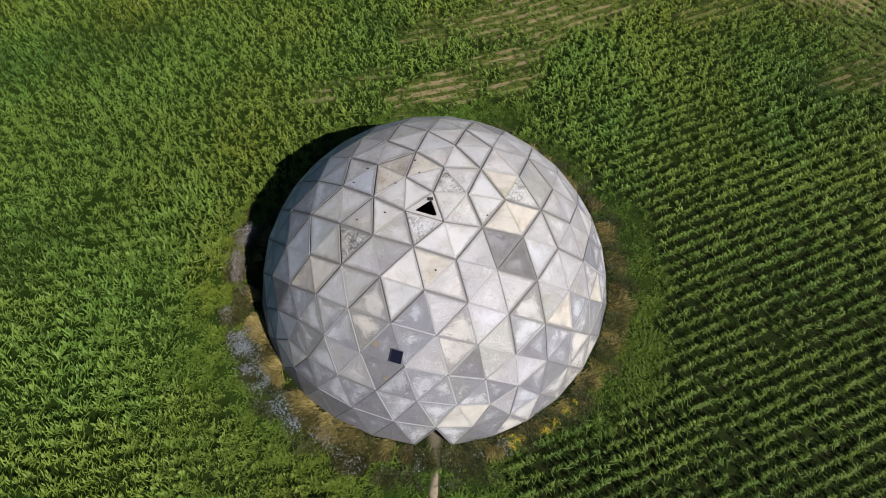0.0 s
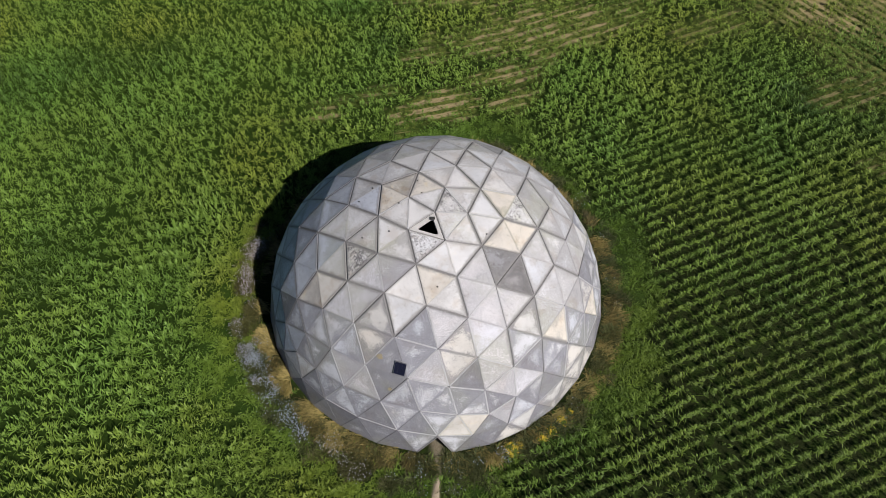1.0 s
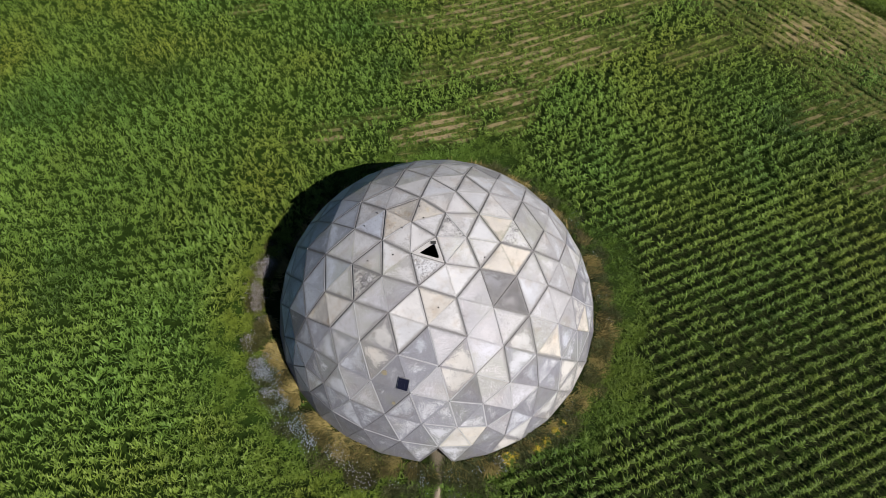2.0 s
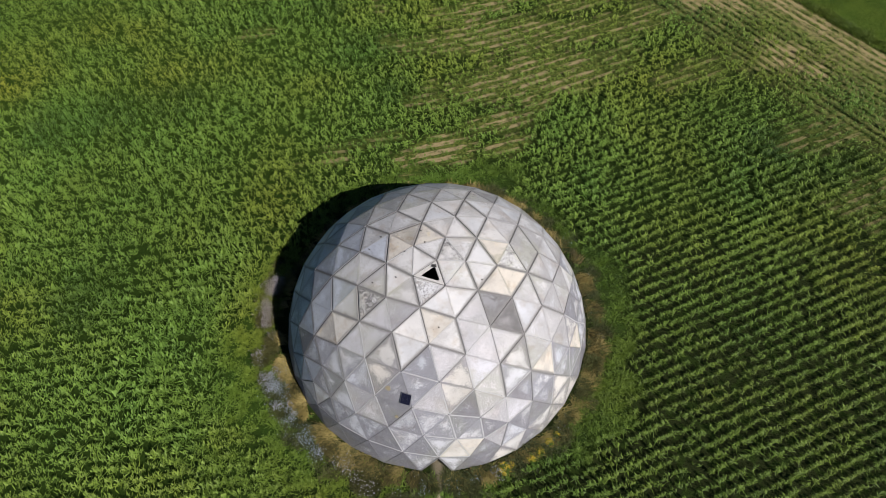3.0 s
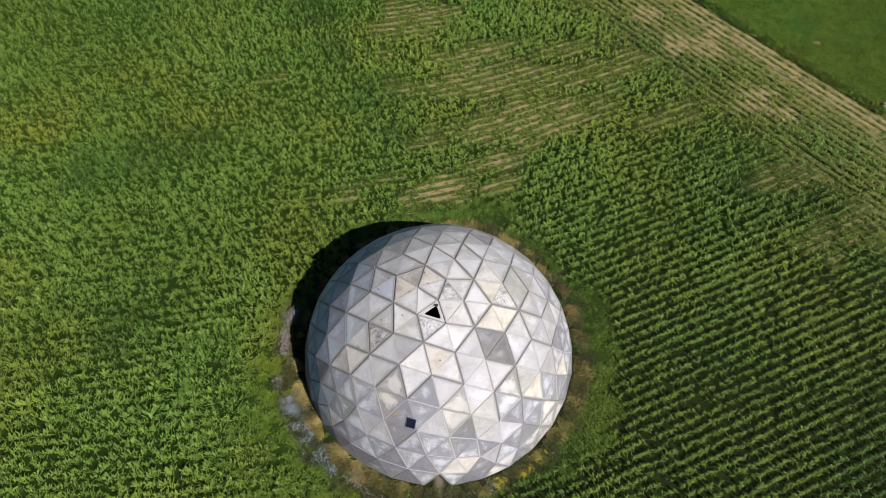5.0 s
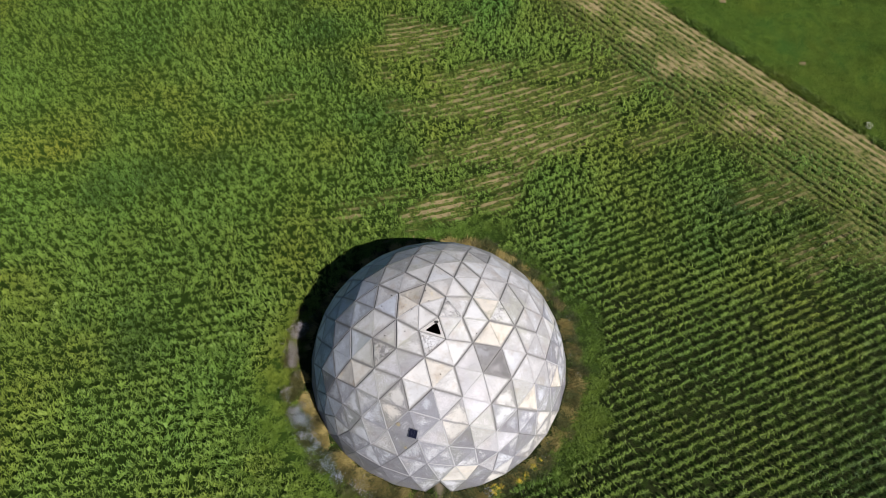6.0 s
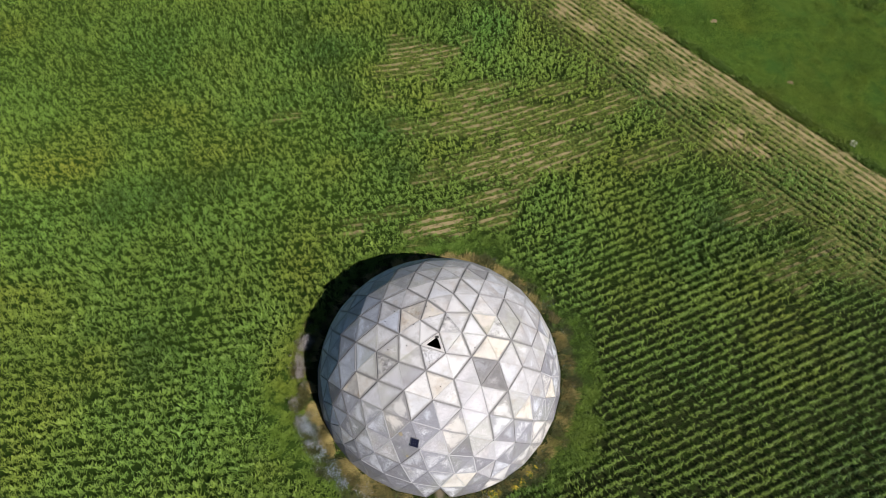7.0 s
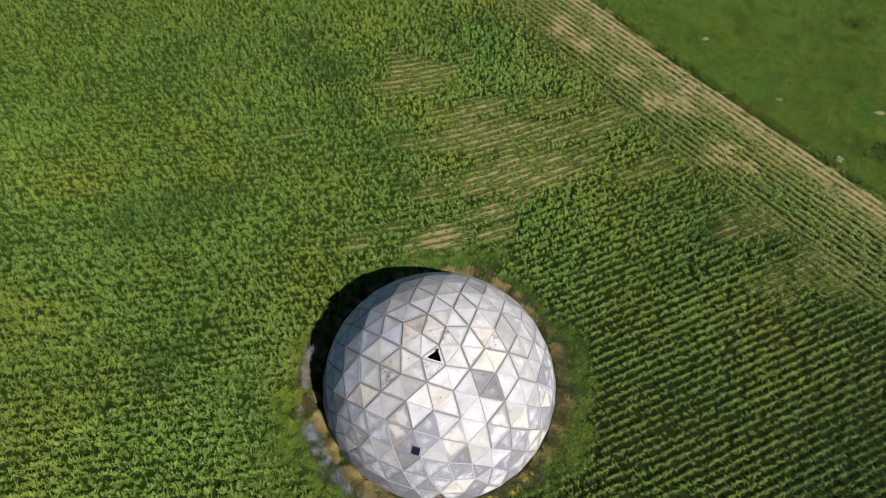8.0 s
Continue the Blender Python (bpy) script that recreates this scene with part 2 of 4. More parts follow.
# ---- mesh helpers ----
def mesh_np(name, verts, faces, mat, **values):
    """A mesh from arrays: verts (n, 3), faces (m, 3 or 4); values: one float a vertex."""
    me = bpy.data.meshes.new(name)
    verts, faces = np.asarray(verts, np.float32), np.asarray(faces, np.int32)
    me.vertices.add(len(verts))
    me.vertices.foreach_set("co", verts.ravel())
    me.loops.add(faces.size)
    me.loops.foreach_set("vertex_index", faces.ravel())
    me.polygons.add(len(faces))
    me.polygons.foreach_set("loop_start", np.arange(0, faces.size, faces.shape[1], dtype=np.int32))
    for key, v in values.items():
        me.attributes.new(key, "FLOAT", "POINT").data.foreach_set("value", np.asarray(v, np.float32))
    me.materials.append(mat)
    me.update(calc_edges=True)
    return me


def part(name, bm, material, parent=None, label=""):
    me = bpy.data.meshes.new(name)
    bm.to_mesh(me)
    bm.free()
    me.materials.append(material)
    ob = new(name, me)
    ob.parent = parent
    return tagged(ob, label)


def box(bm, size, m):
    made = bmesh.ops.create_cube(bm, size=1.0, matrix=m @ Matrix.Diagonal((*size, 1)))
    bmesh.ops.bevel(bm, geom=list({e for v in made["verts"] for e in v.link_edges}), offset=min(size) * 0.15, segments=1, affect="EDGES")


def smooth(a, lo, hi):
    t = np.clip((a - lo) / (hi - lo), 0, 1)
    return t * t * (3 - 2 * t)


def lattice(x, y, cell, seed):
    """Smooth value noise between 0 and 1 for arrays of places."""
    table = np.random.RandomState(seed).rand(256, 256)
    u, v = x / cell + 500, y / cell + 500
    i, j = np.floor(u).astype(int), np.floor(v).astype(int)
    fu, fv = u - i, v - j
    fu, fv = fu * fu * (3 - 2 * fu), fv * fv * (3 - 2 * fv)
    at = lambda a, b: table[a % 256, b % 256]
    return (at(i, j) * (1 - fu) + at(i + 1, j) * fu) * (1 - fv) + (at(i, j + 1) * (1 - fu) + at(i + 1, j + 1) * fu) * fv


# ---- plan of the field ----
R = 10.5                                            # the dome's radius
EX, EY, EDGE = math.cos(radians(90 + EDGE_TURN)), math.sin(radians(90 + EDGE_TURN)), 46.5
# how far the grass ring reaches from the dome's middle, by heading
RIM_AZ = (-180, -176, -170, -160, -147, -130, -116, -100, -90, -80, -70, -55, -36, -24, -14, 0, 13, 29, 46, 59, 78, 95, 115, 135, 153, 168, 180)
RIM_R = (13.6, 14.0, 14.2, 13.7, 13.4, 13.2, 13.8, 15.0, 14.6, 12.9, 12.2, 12.2, 13.4, 14.2, 13.4, 12.8, 12.5, 12.4, 12.9, 13.3, 13.0, 12.3, 11.9, 12.1, 12.6, 13.2, 13.6)
# thin places in the maize, long ways along the rows: x, y, half length, half width, strength
THIN = (
    (0.6, 14.6, 3.4, 1.5, 0.97), (5.2, 17.4, 2.6, 1.0, 0.92), (5.8, 15.0, 2.4, 0.8, 0.85), (-8.0, 13.8, 1.5, 0.4, 1.0), (-2.4, 11.7, 2.2, 0.4, 0.8),
    (8.0, 22.1, 7.5, 2.4, 0.88), (13.5, 23.4, 5.5, 2.0, 0.7), (4.6, 27.4, 6.5, 2.4, 0.88), (4.4, 31.0, 5.0, 1.5, 0.92), (-1.4, 36.2, 5.2, 2.9, 0.88),
    (13.0, 31.5, 4.5, 1.2, 0.8), (12.0, 27.2, 6.0, 1.8, 0.75), (17.5, 28.7, 4.5, 1.6, 0.75), (-15.5, 28.3, 2.4, 0.7, 0.75), (-5.0, 15.6, 3.5, 0.7, 0.6),
    (38.0, 10.5, 6.0, 2.0, 0.6), (32.0, 15.5, 5.0, 1.6, 0.5), (22.0, 22.5, 4.0, 1.4, 0.5),
)
# dusty bare patches in the headland: x, y, radius
DUST = ((15.6, 43.8, 2.4), (18.2, 41.0, 1.6), (27.6, 31.8, 2.2), (25.2, 31.6, 1.8), (30.8, 24.8, 2.3), (33.5, 22.0, 1.6), (22.5, 36.5, 1.4))
# darker, ranker growth: x, y, radius
RANK = ((-31.0, 17.0, 3.8), (-26.5, 18.3, 3.8), (-21.5, 19.8, 3.4), (-24.1, 1.8, 3.8), (-12.4, 37.3, 4.6), (-16.0, 41.5, 4.0), (6.1, 46.8, 4.5), (1.5, 43.5, 3.5), (-5.6, 25.5, 4.0), (-3.0, 21.0, 3.0),
        (-9.5, 31.5, 3.0), (14.0, 41.0, 2.5), (27.0, 14.5, 2.5))


# yellower (+) and bluer (-) growth: x, y, half length, half width, strength
HUES = (
    (-37.7, 21.2, 9.0, 2.5, 1.0), (-12.5, -6.5, 3.0, 5.0, 0.8), (-26.8, 28.4, 5.0, 2.0, 0.8), (-21.7, 22.3, 6.0, 2.5, 0.6), (18.2, 21.4, 8.0, 3.0, 0.7), (-6.5, 22.7, 5.0, 2.0, 0.6),
    (-34.3, 29.7, 7.0, 3.0, -0.1), (-29.2, 16.2, 7.0, 4.0, -0.12), (-15.1, 5.1, 3.5, 2.5, -0.6), (-24.1, 1.8, 6.0, 3.0, -0.4), (-6.0, 34.5, 4.0, 3.0, 0.7), (-12.4, 37.3, 5.0, 3.0, -1.0), (-5.6, 25.5, 4.5, 3.0, -0.9), (7.0, 41.0, 5.0, 3.0, -0.8),
)


def hue_of(x, y):
    """How yellow or blue the leaves are at each place."""
    h = 0.08 - 0.16 * smooth(-x, 5, 25) * smooth(y, 8, 18) + 1.1 * (lattice(x, y, 6.0, 71) - 0.5) + 0.6 * (lattice(x, y, 2.0, 72) - 0.5)
    for px, py, a, b, k in HUES:
        h = h + k * np.exp(-1.2 * (((x - px) / a) ** 2 + ((y - py - 0.2 * (x - px)) / b) ** 2))
    return h


def plan(x, y):
    """What grows at each place: thin (bare streaks), strip (headland), meadow, rim (grass round the dome)."""
    c, s = math.cos(radians(ROW_TURN)), math.sin(radians(ROW_TURN))
    wob = 0.6 + 0.8 * lattice(x, y, 2.2, 3)
    thin = np.zeros_like(x)
    wob = wob * (0.75 + 0.5 * lattice(x, y, 0.9, 4))
    for px, py, a, b, k in THIN:
        u, v = (x - px) * c + (y - py) * s, -(x - px) * s + (y - py) * c
        thin = np.maximum(thin, k * smooth(1.5 - np.hypot(u / a, v / b) * wob, 0.2, 0.8))
    d = x * EX + y * EY - 0.9 * smooth(y, 36, 50)
    meadow = smooth(d + 0.5 * (lattice(x, y, 3, 5) - 0.5), EDGE - 0.15, EDGE + 0.25)
    inner = 36.8 - 1.3 * smooth(x - y, -25, 8) + 3.0 * (lattice(x, y, 4, 6) - 0.5)
    strip = smooth(d, inner - 2.4, inner + 2.6) * (1 - meadow)
    r, az = np.hypot(x, y), np.degrees(np.arctan2(y, x))
    rim = 1 - smooth(r - np.interp(az, RIM_AZ, RIM_R) + 2.2 * (lattice(x, y, 1.3, 8) - 0.5) + 3.0 * (lattice(x, y, 3.3, 9) - 0.5), -1.3, 1.3)
    return thin, strip, meadow, rim, d, r, az


def dusty(x, y):
    """How bare the headland is at each place."""
    far = np.min([np.hypot(x - px, y - py) / q for px, py, q in DUST], 0)
    return 1 - smooth(far + 1.1 * (lattice(x, y, 1.2, 18) - 0.5), 0.45, 1.15)


def walkway(x, y):
    return (1 - smooth(np.abs(x + 0.15 + 0.12 * np.sin(y * 1.3)), 0.08, 0.28 + 0.26 * smooth(y, -11.4, -10.2))) * (1 - smooth(y, -9.6, -8.8)) * smooth(y, -17.0, -14.5)


# ---- ground: one sheet out to the horizon ----
gx = np.unique(np.r_[-2500, -600, -150, np.arange(-66, 70.1, 0.5), np.arange(-1, 0.6, 0.125), 150, 600, 2500])
gy = np.r_[-2500, -600, -100, np.arange(-32, 66.1, 0.5), 150, 600, 2500]
X, Y = np.meshgrid(gx, gy)
thin, strip, meadow, rim, d, r, az = plan(X, Y)
relief = 0.12 * (lattice(X, Y, 6, 11) - 0.5) + 0.06 * (lattice(X, Y, 1.1, 12) - 0.5)
relief = np.where((np.abs(X) < 70) & (np.abs(Y) < 66), relief * smooth(r, 10, 13), 0)
nx, ny = len(gx), len(gy)
k = (np.arange(ny - 1)[:, None] * nx + np.arange(nx - 1)[None]).ravel()
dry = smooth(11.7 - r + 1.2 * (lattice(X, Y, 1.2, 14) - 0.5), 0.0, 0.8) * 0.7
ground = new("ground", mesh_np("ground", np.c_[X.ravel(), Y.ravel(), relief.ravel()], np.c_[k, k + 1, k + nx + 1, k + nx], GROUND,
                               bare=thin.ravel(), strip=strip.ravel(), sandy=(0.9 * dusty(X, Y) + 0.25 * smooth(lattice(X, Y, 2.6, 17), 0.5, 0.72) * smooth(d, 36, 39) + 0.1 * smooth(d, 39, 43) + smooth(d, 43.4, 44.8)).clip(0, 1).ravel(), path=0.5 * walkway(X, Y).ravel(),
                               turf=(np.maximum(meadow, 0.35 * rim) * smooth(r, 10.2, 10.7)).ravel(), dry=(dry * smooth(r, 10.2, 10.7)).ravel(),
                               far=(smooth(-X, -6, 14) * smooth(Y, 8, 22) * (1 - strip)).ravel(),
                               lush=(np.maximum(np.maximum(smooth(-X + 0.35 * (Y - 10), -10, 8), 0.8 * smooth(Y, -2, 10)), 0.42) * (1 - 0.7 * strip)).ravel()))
tagged(ground, "maize field soil with turf meadow beyond its edge", "ground", kind="structure")


def ground_height(x, y):
    """Height of the ground sheet at arrays of places."""
    i, j = np.searchsorted(gx, x) - 1, np.searchsorted(gy, y) - 1
    u, v = (x - gx[i]) / (gx[i + 1] - gx[i]), (y - gy[j]) / (gy[j + 1] - gy[j])
    return (relief[j, i] * (1 - u) + relief[j, i + 1] * u) * (1 - v) + (relief[j + 1, i] * (1 - u) + relief[j + 1, i + 1] * u) * v


# ---- trodden path to the doorway ----
py, across = np.meshgrid(np.arange(-16.6, -11.6, 0.1), np.linspace(-1, 1, 7), indexing="ij")
edge = 0.17 + 0.1 * lattice(py, across * 0 + np.sign(across), 0.35, 15) - 0.1 * smooth(py, -12.3, -11.7) - 0.14 * (1 - smooth(py, -16.6, -14.5))
px = -0.15 - 0.12 * np.sin(py * 1.3) + across * edge
pz = ground_height(px.ravel(), py.ravel()) + 0.03 - 0.06 * np.abs(across.ravel()) ** 3 + 0.02 * lattice(px.ravel(), py.ravel(), 0.2, 16)
rows, cols = py.shape
k = (np.arange(rows - 1)[:, None] * cols + np.arange(cols - 1)[None]).ravel()
footpath = new("footpath", mesh_np("footpath", np.c_[px.ravel(), py.ravel(), pz], np.c_[k, k + 1, k + cols + 1, k + cols], EARTH))
tagged(footpath, "narrow trodden bare-earth path to the dome's doorway", "path", kind="structure")

# ---- plants ----
rng = np.random.RandomState(7)


def blades(base, az, length, width, rise, droop, steps, tint):
    """Bent leaf blades as strips of quads: arrays of base points, headings, sizes."""
    n = len(base)
    s = np.linspace(0, 1, steps + 1)
    prof = np.interp(s, (0, 0.35, 0.75, 1), (0.55, 1.0, 0.7, 0.06))
    out = length[:, None] * (s * np.cos(np.minimum(rise, 1.5))[:, None] + 0.25 * droop[:, None] * s ** 2)
    up = length[:, None] * (s * np.sin(np.minimum(rise, 1.5))[:, None] - droop[:, None] * s ** 2)
    dx, dy = np.cos(az)[:, None], np.sin(az)[:, None]
    mid = np.stack([base[:, 0, None] + out * dx, base[:, 1, None] + out * dy, base[:, 2, None] + up], -1)
    roll = rng.uniform(-0.5, 0.5, n)[:, None]
    half = 0.5 * width[:, None] * prof
    side = np.stack([-dy * half * np.cos(roll), dx * half * np.cos(roll), half * np.sin(roll)], -1)
    v = np.stack([mid - side, mid + side], 2).reshape(-1, 3)
    first = (np.arange(n)[:, None] * (steps + 1) + np.arange(steps)[None]).ravel() * 2
    # tint climbs from base to tip: the tips' sun highlight is painted in
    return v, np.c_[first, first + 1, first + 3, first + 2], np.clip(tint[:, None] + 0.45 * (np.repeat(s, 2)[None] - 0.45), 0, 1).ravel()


def stuff(name, blade_sets, mat, label, category, hued=1.0, shift=0.0):
    vs, fs, ts, off = [], [], [], 0
    for v, f, t in blade_sets:
        vs.append(v), fs.append(f + off), ts.append(t)
        off += len(v)
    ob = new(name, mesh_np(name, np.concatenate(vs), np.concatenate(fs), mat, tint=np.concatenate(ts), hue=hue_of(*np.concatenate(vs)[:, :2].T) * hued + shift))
    return tagged(ob, label, category, kind="stuff")


def bow(x):
    """How far north a maize row has bent at x."""
    held = np.clip(x, BEND_W, BEND_E)
    return held * (BEND_A + BEND_B / 2 * held) + (x - held) * (BEND_A + BEND_B * held)


def bent_points(gap, step, box_):
    """Places along the bent rows that cover a box."""
    x0, x1, y0, y1 = box_
    x, v = np.meshgrid(np.arange(x0, x1, step), np.arange(-95, 95, gap))
    x = x + rng.uniform(-0.5, 0.5, x.shape) * step
    y = v + bow(x) + rng.normal(0, 0.085, v.shape)
    keep = (y > y0) & (y < y1)
    return x[keep], y[keep]


def row_points(turn, gap, step, box_):
    """Places along parallel rows that cover a box."""
    c, s = math.cos(radians(turn)), math.sin(radians(turn))
    x0, x1, y0, y1 = box_
    reach = 95
    u, v = np.meshgrid(np.arange(-reach, reach, step), np.arange(-reach, reach, gap))
    u = u + rng.uniform(-0.5, 0.5, u.shape) * step
    v = v + rng.normal(0, 0.045, v.shape)
    x, y = (u * c - v * s).ravel(), (u * s + v * c).ravel()
    keep = (x > x0) & (x < x1) & (y > y0) & (y < y1)
    return x[keep], y[keep]


def in_view(x, y, spare=2.0):
    """The part of the field that the drone overlooks."""
    half = 37 + (y + 12) * 0.32 + spare
    return (np.abs(x) < half) & (y > -27) & (y < 54)


def maize_sets(x, y, size, pale=0.0, stray=0.0):
    """Maize plants: leaves in two ranks round a stalk."""
    sets = []
    n = len(x)
    face = rng.uniform(0, math.pi, n)
    clump = np.clip(0.5 + 1.7 * (lattice(x, y, 0.32, 24) - 0.5), 0, 1)    # plants vary in clumps
    vig = np.clip(0.6 * clump + 0.45 * rng.rand(n), 0, 1)
    size = size * (0.8 + 0.38 * clump)
    rank = np.max([smooth(1 - np.hypot(x - a, y - b) / c, 0, 0.7) for a, b, c in RANK], 0)
    size = size * (1 + 0.12 * rank)
    for leaf in range(9):
        keep = rng.rand(n) < 0.94
        f = leaf / 8
        # the wind turns most of the upper leaves one way
        az = np.where(rng.rand(n) < 0.35 + 0.5 * f, 2.1 + rng.normal(0, 0.42, n), face + math.pi * (leaf % 2) + rng.normal(0, 0.5, n))
        length = size * (0.45 - 0.24 * abs(f - 0.35)) * rng.uniform(0.65, 1.2, n)
        width = 0.073 * size ** 0.75 * rng.uniform(0.75, 1.15, n)
        rise = 0.38 + 0.62 * f + rng.normal(0, 0.12, n)
        droop = rng.uniform(0.35, 0.85, n) * (1.05 - 0.45 * f)
        base = np.c_[x + rng.normal(0, 1, n) * stray, y + rng.normal(0, 1, n) * stray, size * (0.1 + 0.55 * f)]
        # canopy light painted in: upper leaves paler as sunlit, lower ones darker
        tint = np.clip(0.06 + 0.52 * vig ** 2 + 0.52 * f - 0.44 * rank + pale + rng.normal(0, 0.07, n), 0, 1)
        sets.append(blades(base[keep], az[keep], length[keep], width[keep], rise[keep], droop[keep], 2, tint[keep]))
    stalk = np.c_[x, y, np.zeros(n) - 0.05]
    sets.append(blades(stalk, face, size * 0.9, np.full(n, 0.03), np.full(n, 1.5), np.full(n, 0.02), 1, np.full(n, 0.3)))
    return sets


FIELD = (-66, 66, -28, 57)
x, y = bent_points(ROW_GAP, 0.138, FIELD)
thin, strip, meadow, rim, d, r, az = plan(x, y)
left = smooth(-x + 0.35 * (y - 10), -10, 8)          # the far and western part stands denser and taller
gappy = 0.05 + 0.1 * smooth(lattice(x, y, 4.0, 21), 0.6, 0.8)
chance = (1 - gappy * (1 - 0.6 * left)) * (0.56 + 0.46 * smooth(lattice(x, y, 0.32, 24), 0.15, 0.45)) * (1 - 0.48 * thin) * (1 - smooth(strip + 0.7 * (lattice(x, y, 0.8, 23) - 0.5), 0.2, 0.9)) * (1 - smooth(rim, 0.3, 0.8))
keep = in_view(x, y) & (meadow < 0.3) & (r > 11.0) & (rng.rand(len(x)) < chance)
x, y, left, rim, thin = x[keep], y[keep], left[keep], rim[keep], thin[keep]
short = smooth(19.0 - r[keep], 0, 6) * smooth(-x, 3, 9) * (1 - smooth(y, -3, 4))    # low young maize west of the dome
size = (0.85 + 0.08 * left - 0.12 * smooth(x, 2, 10) * (1 - smooth(y, 2, 10)) - 0.08 * smooth(y, 6, 18) - 0.1 * smooth(-x, -6, 14) * smooth(y, 8, 22)) * (0.8 + 0.4 * lattice(x, y, 5, 22)) * rng.uniform(0.82, 1.15, len(x)) * (1 - 0.4 * rim) * (1 - 0.3 * thin) * (1 - 0.42 * short) * (1 - 0.4 * strip[keep])
loose = np.maximum(left, 0.85 * smooth(y, -3, 10)) * (1 - 0.8 * smooth(thin, 0.2, 0.5)) * (1 - 0.35 * short) * (1 - 0.65 * smooth(x, 5, 12) * (1 - smooth(y, 10, 20)))    # rows blur into one canopy there
x = x + rng.normal(0, 0.15, len(x)) * loose
y = y + rng.normal(0, 0.15, len(x)) * loose
# tint by area: brightness falling off across the view is painted into leaves
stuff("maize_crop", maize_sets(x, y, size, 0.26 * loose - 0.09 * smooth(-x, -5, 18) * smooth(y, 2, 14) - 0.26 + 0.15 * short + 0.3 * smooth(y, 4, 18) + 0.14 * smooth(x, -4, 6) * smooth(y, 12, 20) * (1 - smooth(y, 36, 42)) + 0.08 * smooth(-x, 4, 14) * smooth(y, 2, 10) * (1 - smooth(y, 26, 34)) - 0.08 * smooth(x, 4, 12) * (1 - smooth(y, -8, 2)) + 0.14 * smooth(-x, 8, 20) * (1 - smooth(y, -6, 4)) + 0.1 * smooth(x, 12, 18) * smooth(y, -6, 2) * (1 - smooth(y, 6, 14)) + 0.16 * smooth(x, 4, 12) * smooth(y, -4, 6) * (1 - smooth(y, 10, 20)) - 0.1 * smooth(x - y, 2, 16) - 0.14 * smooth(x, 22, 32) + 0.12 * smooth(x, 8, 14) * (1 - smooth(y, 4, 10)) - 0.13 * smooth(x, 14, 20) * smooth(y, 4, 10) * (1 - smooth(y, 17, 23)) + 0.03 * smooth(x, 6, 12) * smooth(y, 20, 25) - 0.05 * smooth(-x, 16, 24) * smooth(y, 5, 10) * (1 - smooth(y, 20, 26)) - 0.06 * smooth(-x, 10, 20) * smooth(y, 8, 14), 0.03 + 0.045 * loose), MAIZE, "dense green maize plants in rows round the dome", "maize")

x, y = row_points(EDGE_TURN, 0.74, 0.15, FIELD)
thin, strip, meadow, rim, d, r, az = plan(x, y)
lushness = np.maximum(smooth(lattice(x, y, 3.5, 31), 0.45, 0.75) * 0.7, smooth(x - y, -8, 6) * smooth(d, 36.5, 38.0)) * (1 - smooth(d, 41.6, 43.2))
chance = (0.26 + 0.7 * smooth(lattice(x, y, 0.6, 33), 0.22, 0.52) + 0.35 * lushness) * (1 - 0.3 * smooth(d, 43, 44.5)) * (1 - 0.7 * dusty(x, y))
keep = in_view(x, y) & (rng.rand(len(x)) < smooth(strip + 0.5 * (lattice(x, y, 0.8, 34) - 0.5), 0.2, 0.6)) & (meadow < 0.2) & (rng.rand(len(x)) < chance)
x, y, lushness, d = x[keep], y[keep], lushness[keep], d[keep]
size = (0.4 + 0.28 * lushness + 0.24 * (1 - smooth(d, 38, 43))) * rng.uniform(0.7, 1.25, len(x))
x, y = x + rng.normal(0, 0.04, len(x)), y + rng.normal(0, 0.04, len(x))
# headland plants are tinted darker, their small shadows included in the colour
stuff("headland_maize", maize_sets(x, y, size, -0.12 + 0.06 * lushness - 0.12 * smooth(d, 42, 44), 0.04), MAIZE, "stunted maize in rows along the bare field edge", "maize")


def tufts(x, y, n, length, width, mat_rise=1.15, spread=0.12, comb=None, pale=0.0):
    """Grass: n blades round each place."""
    m = len(x)
    bx, by = np.repeat(x, n) + rng.normal(0, spread, m * n), np.repeat(y, n) + rng.normal(0, spread, m * n)
    ln = np.repeat(length, n) * rng.uniform(0.6, 1.2, m * n)
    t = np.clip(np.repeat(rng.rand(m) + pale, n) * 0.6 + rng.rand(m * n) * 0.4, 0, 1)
    head = rng.uniform(0, 2 * math.pi, m * n) if comb is None else np.repeat(comb + rng.normal(0, 0.35, m), n) + rng.normal(0, 0.32, m * n)
    return blades(np.c_[bx, by, np.zeros(m * n) - 0.02], head, ln, np.full(m * n, width), rng.normal(mat_rise, 0.25, m * n), rng.uniform(0.2, 0.7, m * n), 2, t)


def scatter(n, x0, x1, y0, y1):
    return rng.uniform(x0, x1, n), rng.uniform(y0, y1, n)


# green grass round the dome
x, y = scatter(40000, -20, 17, -18, 16)
thin, strip, meadow, rim, d, r, az = plan(x, y)
wild = (rng.rand(len(x)) < 0.5) & (x < -4) & (y < 3) & (y > -16)
clump = lattice(x, y, 0.45, 41)
keep = ((rim > 0.3) | wild) & (r > 10.6) & (r < 19.5) & (rng.rand(len(x)) < smooth(r, 10.8, 12.0) + 0.12) & (walkway(x, y) < 0.4) & (rng.rand(len(x)) < 0.15 + smooth(clump, 0.25, 0.5))
x, y, clump = x[keep], y[keep], clump[keep]
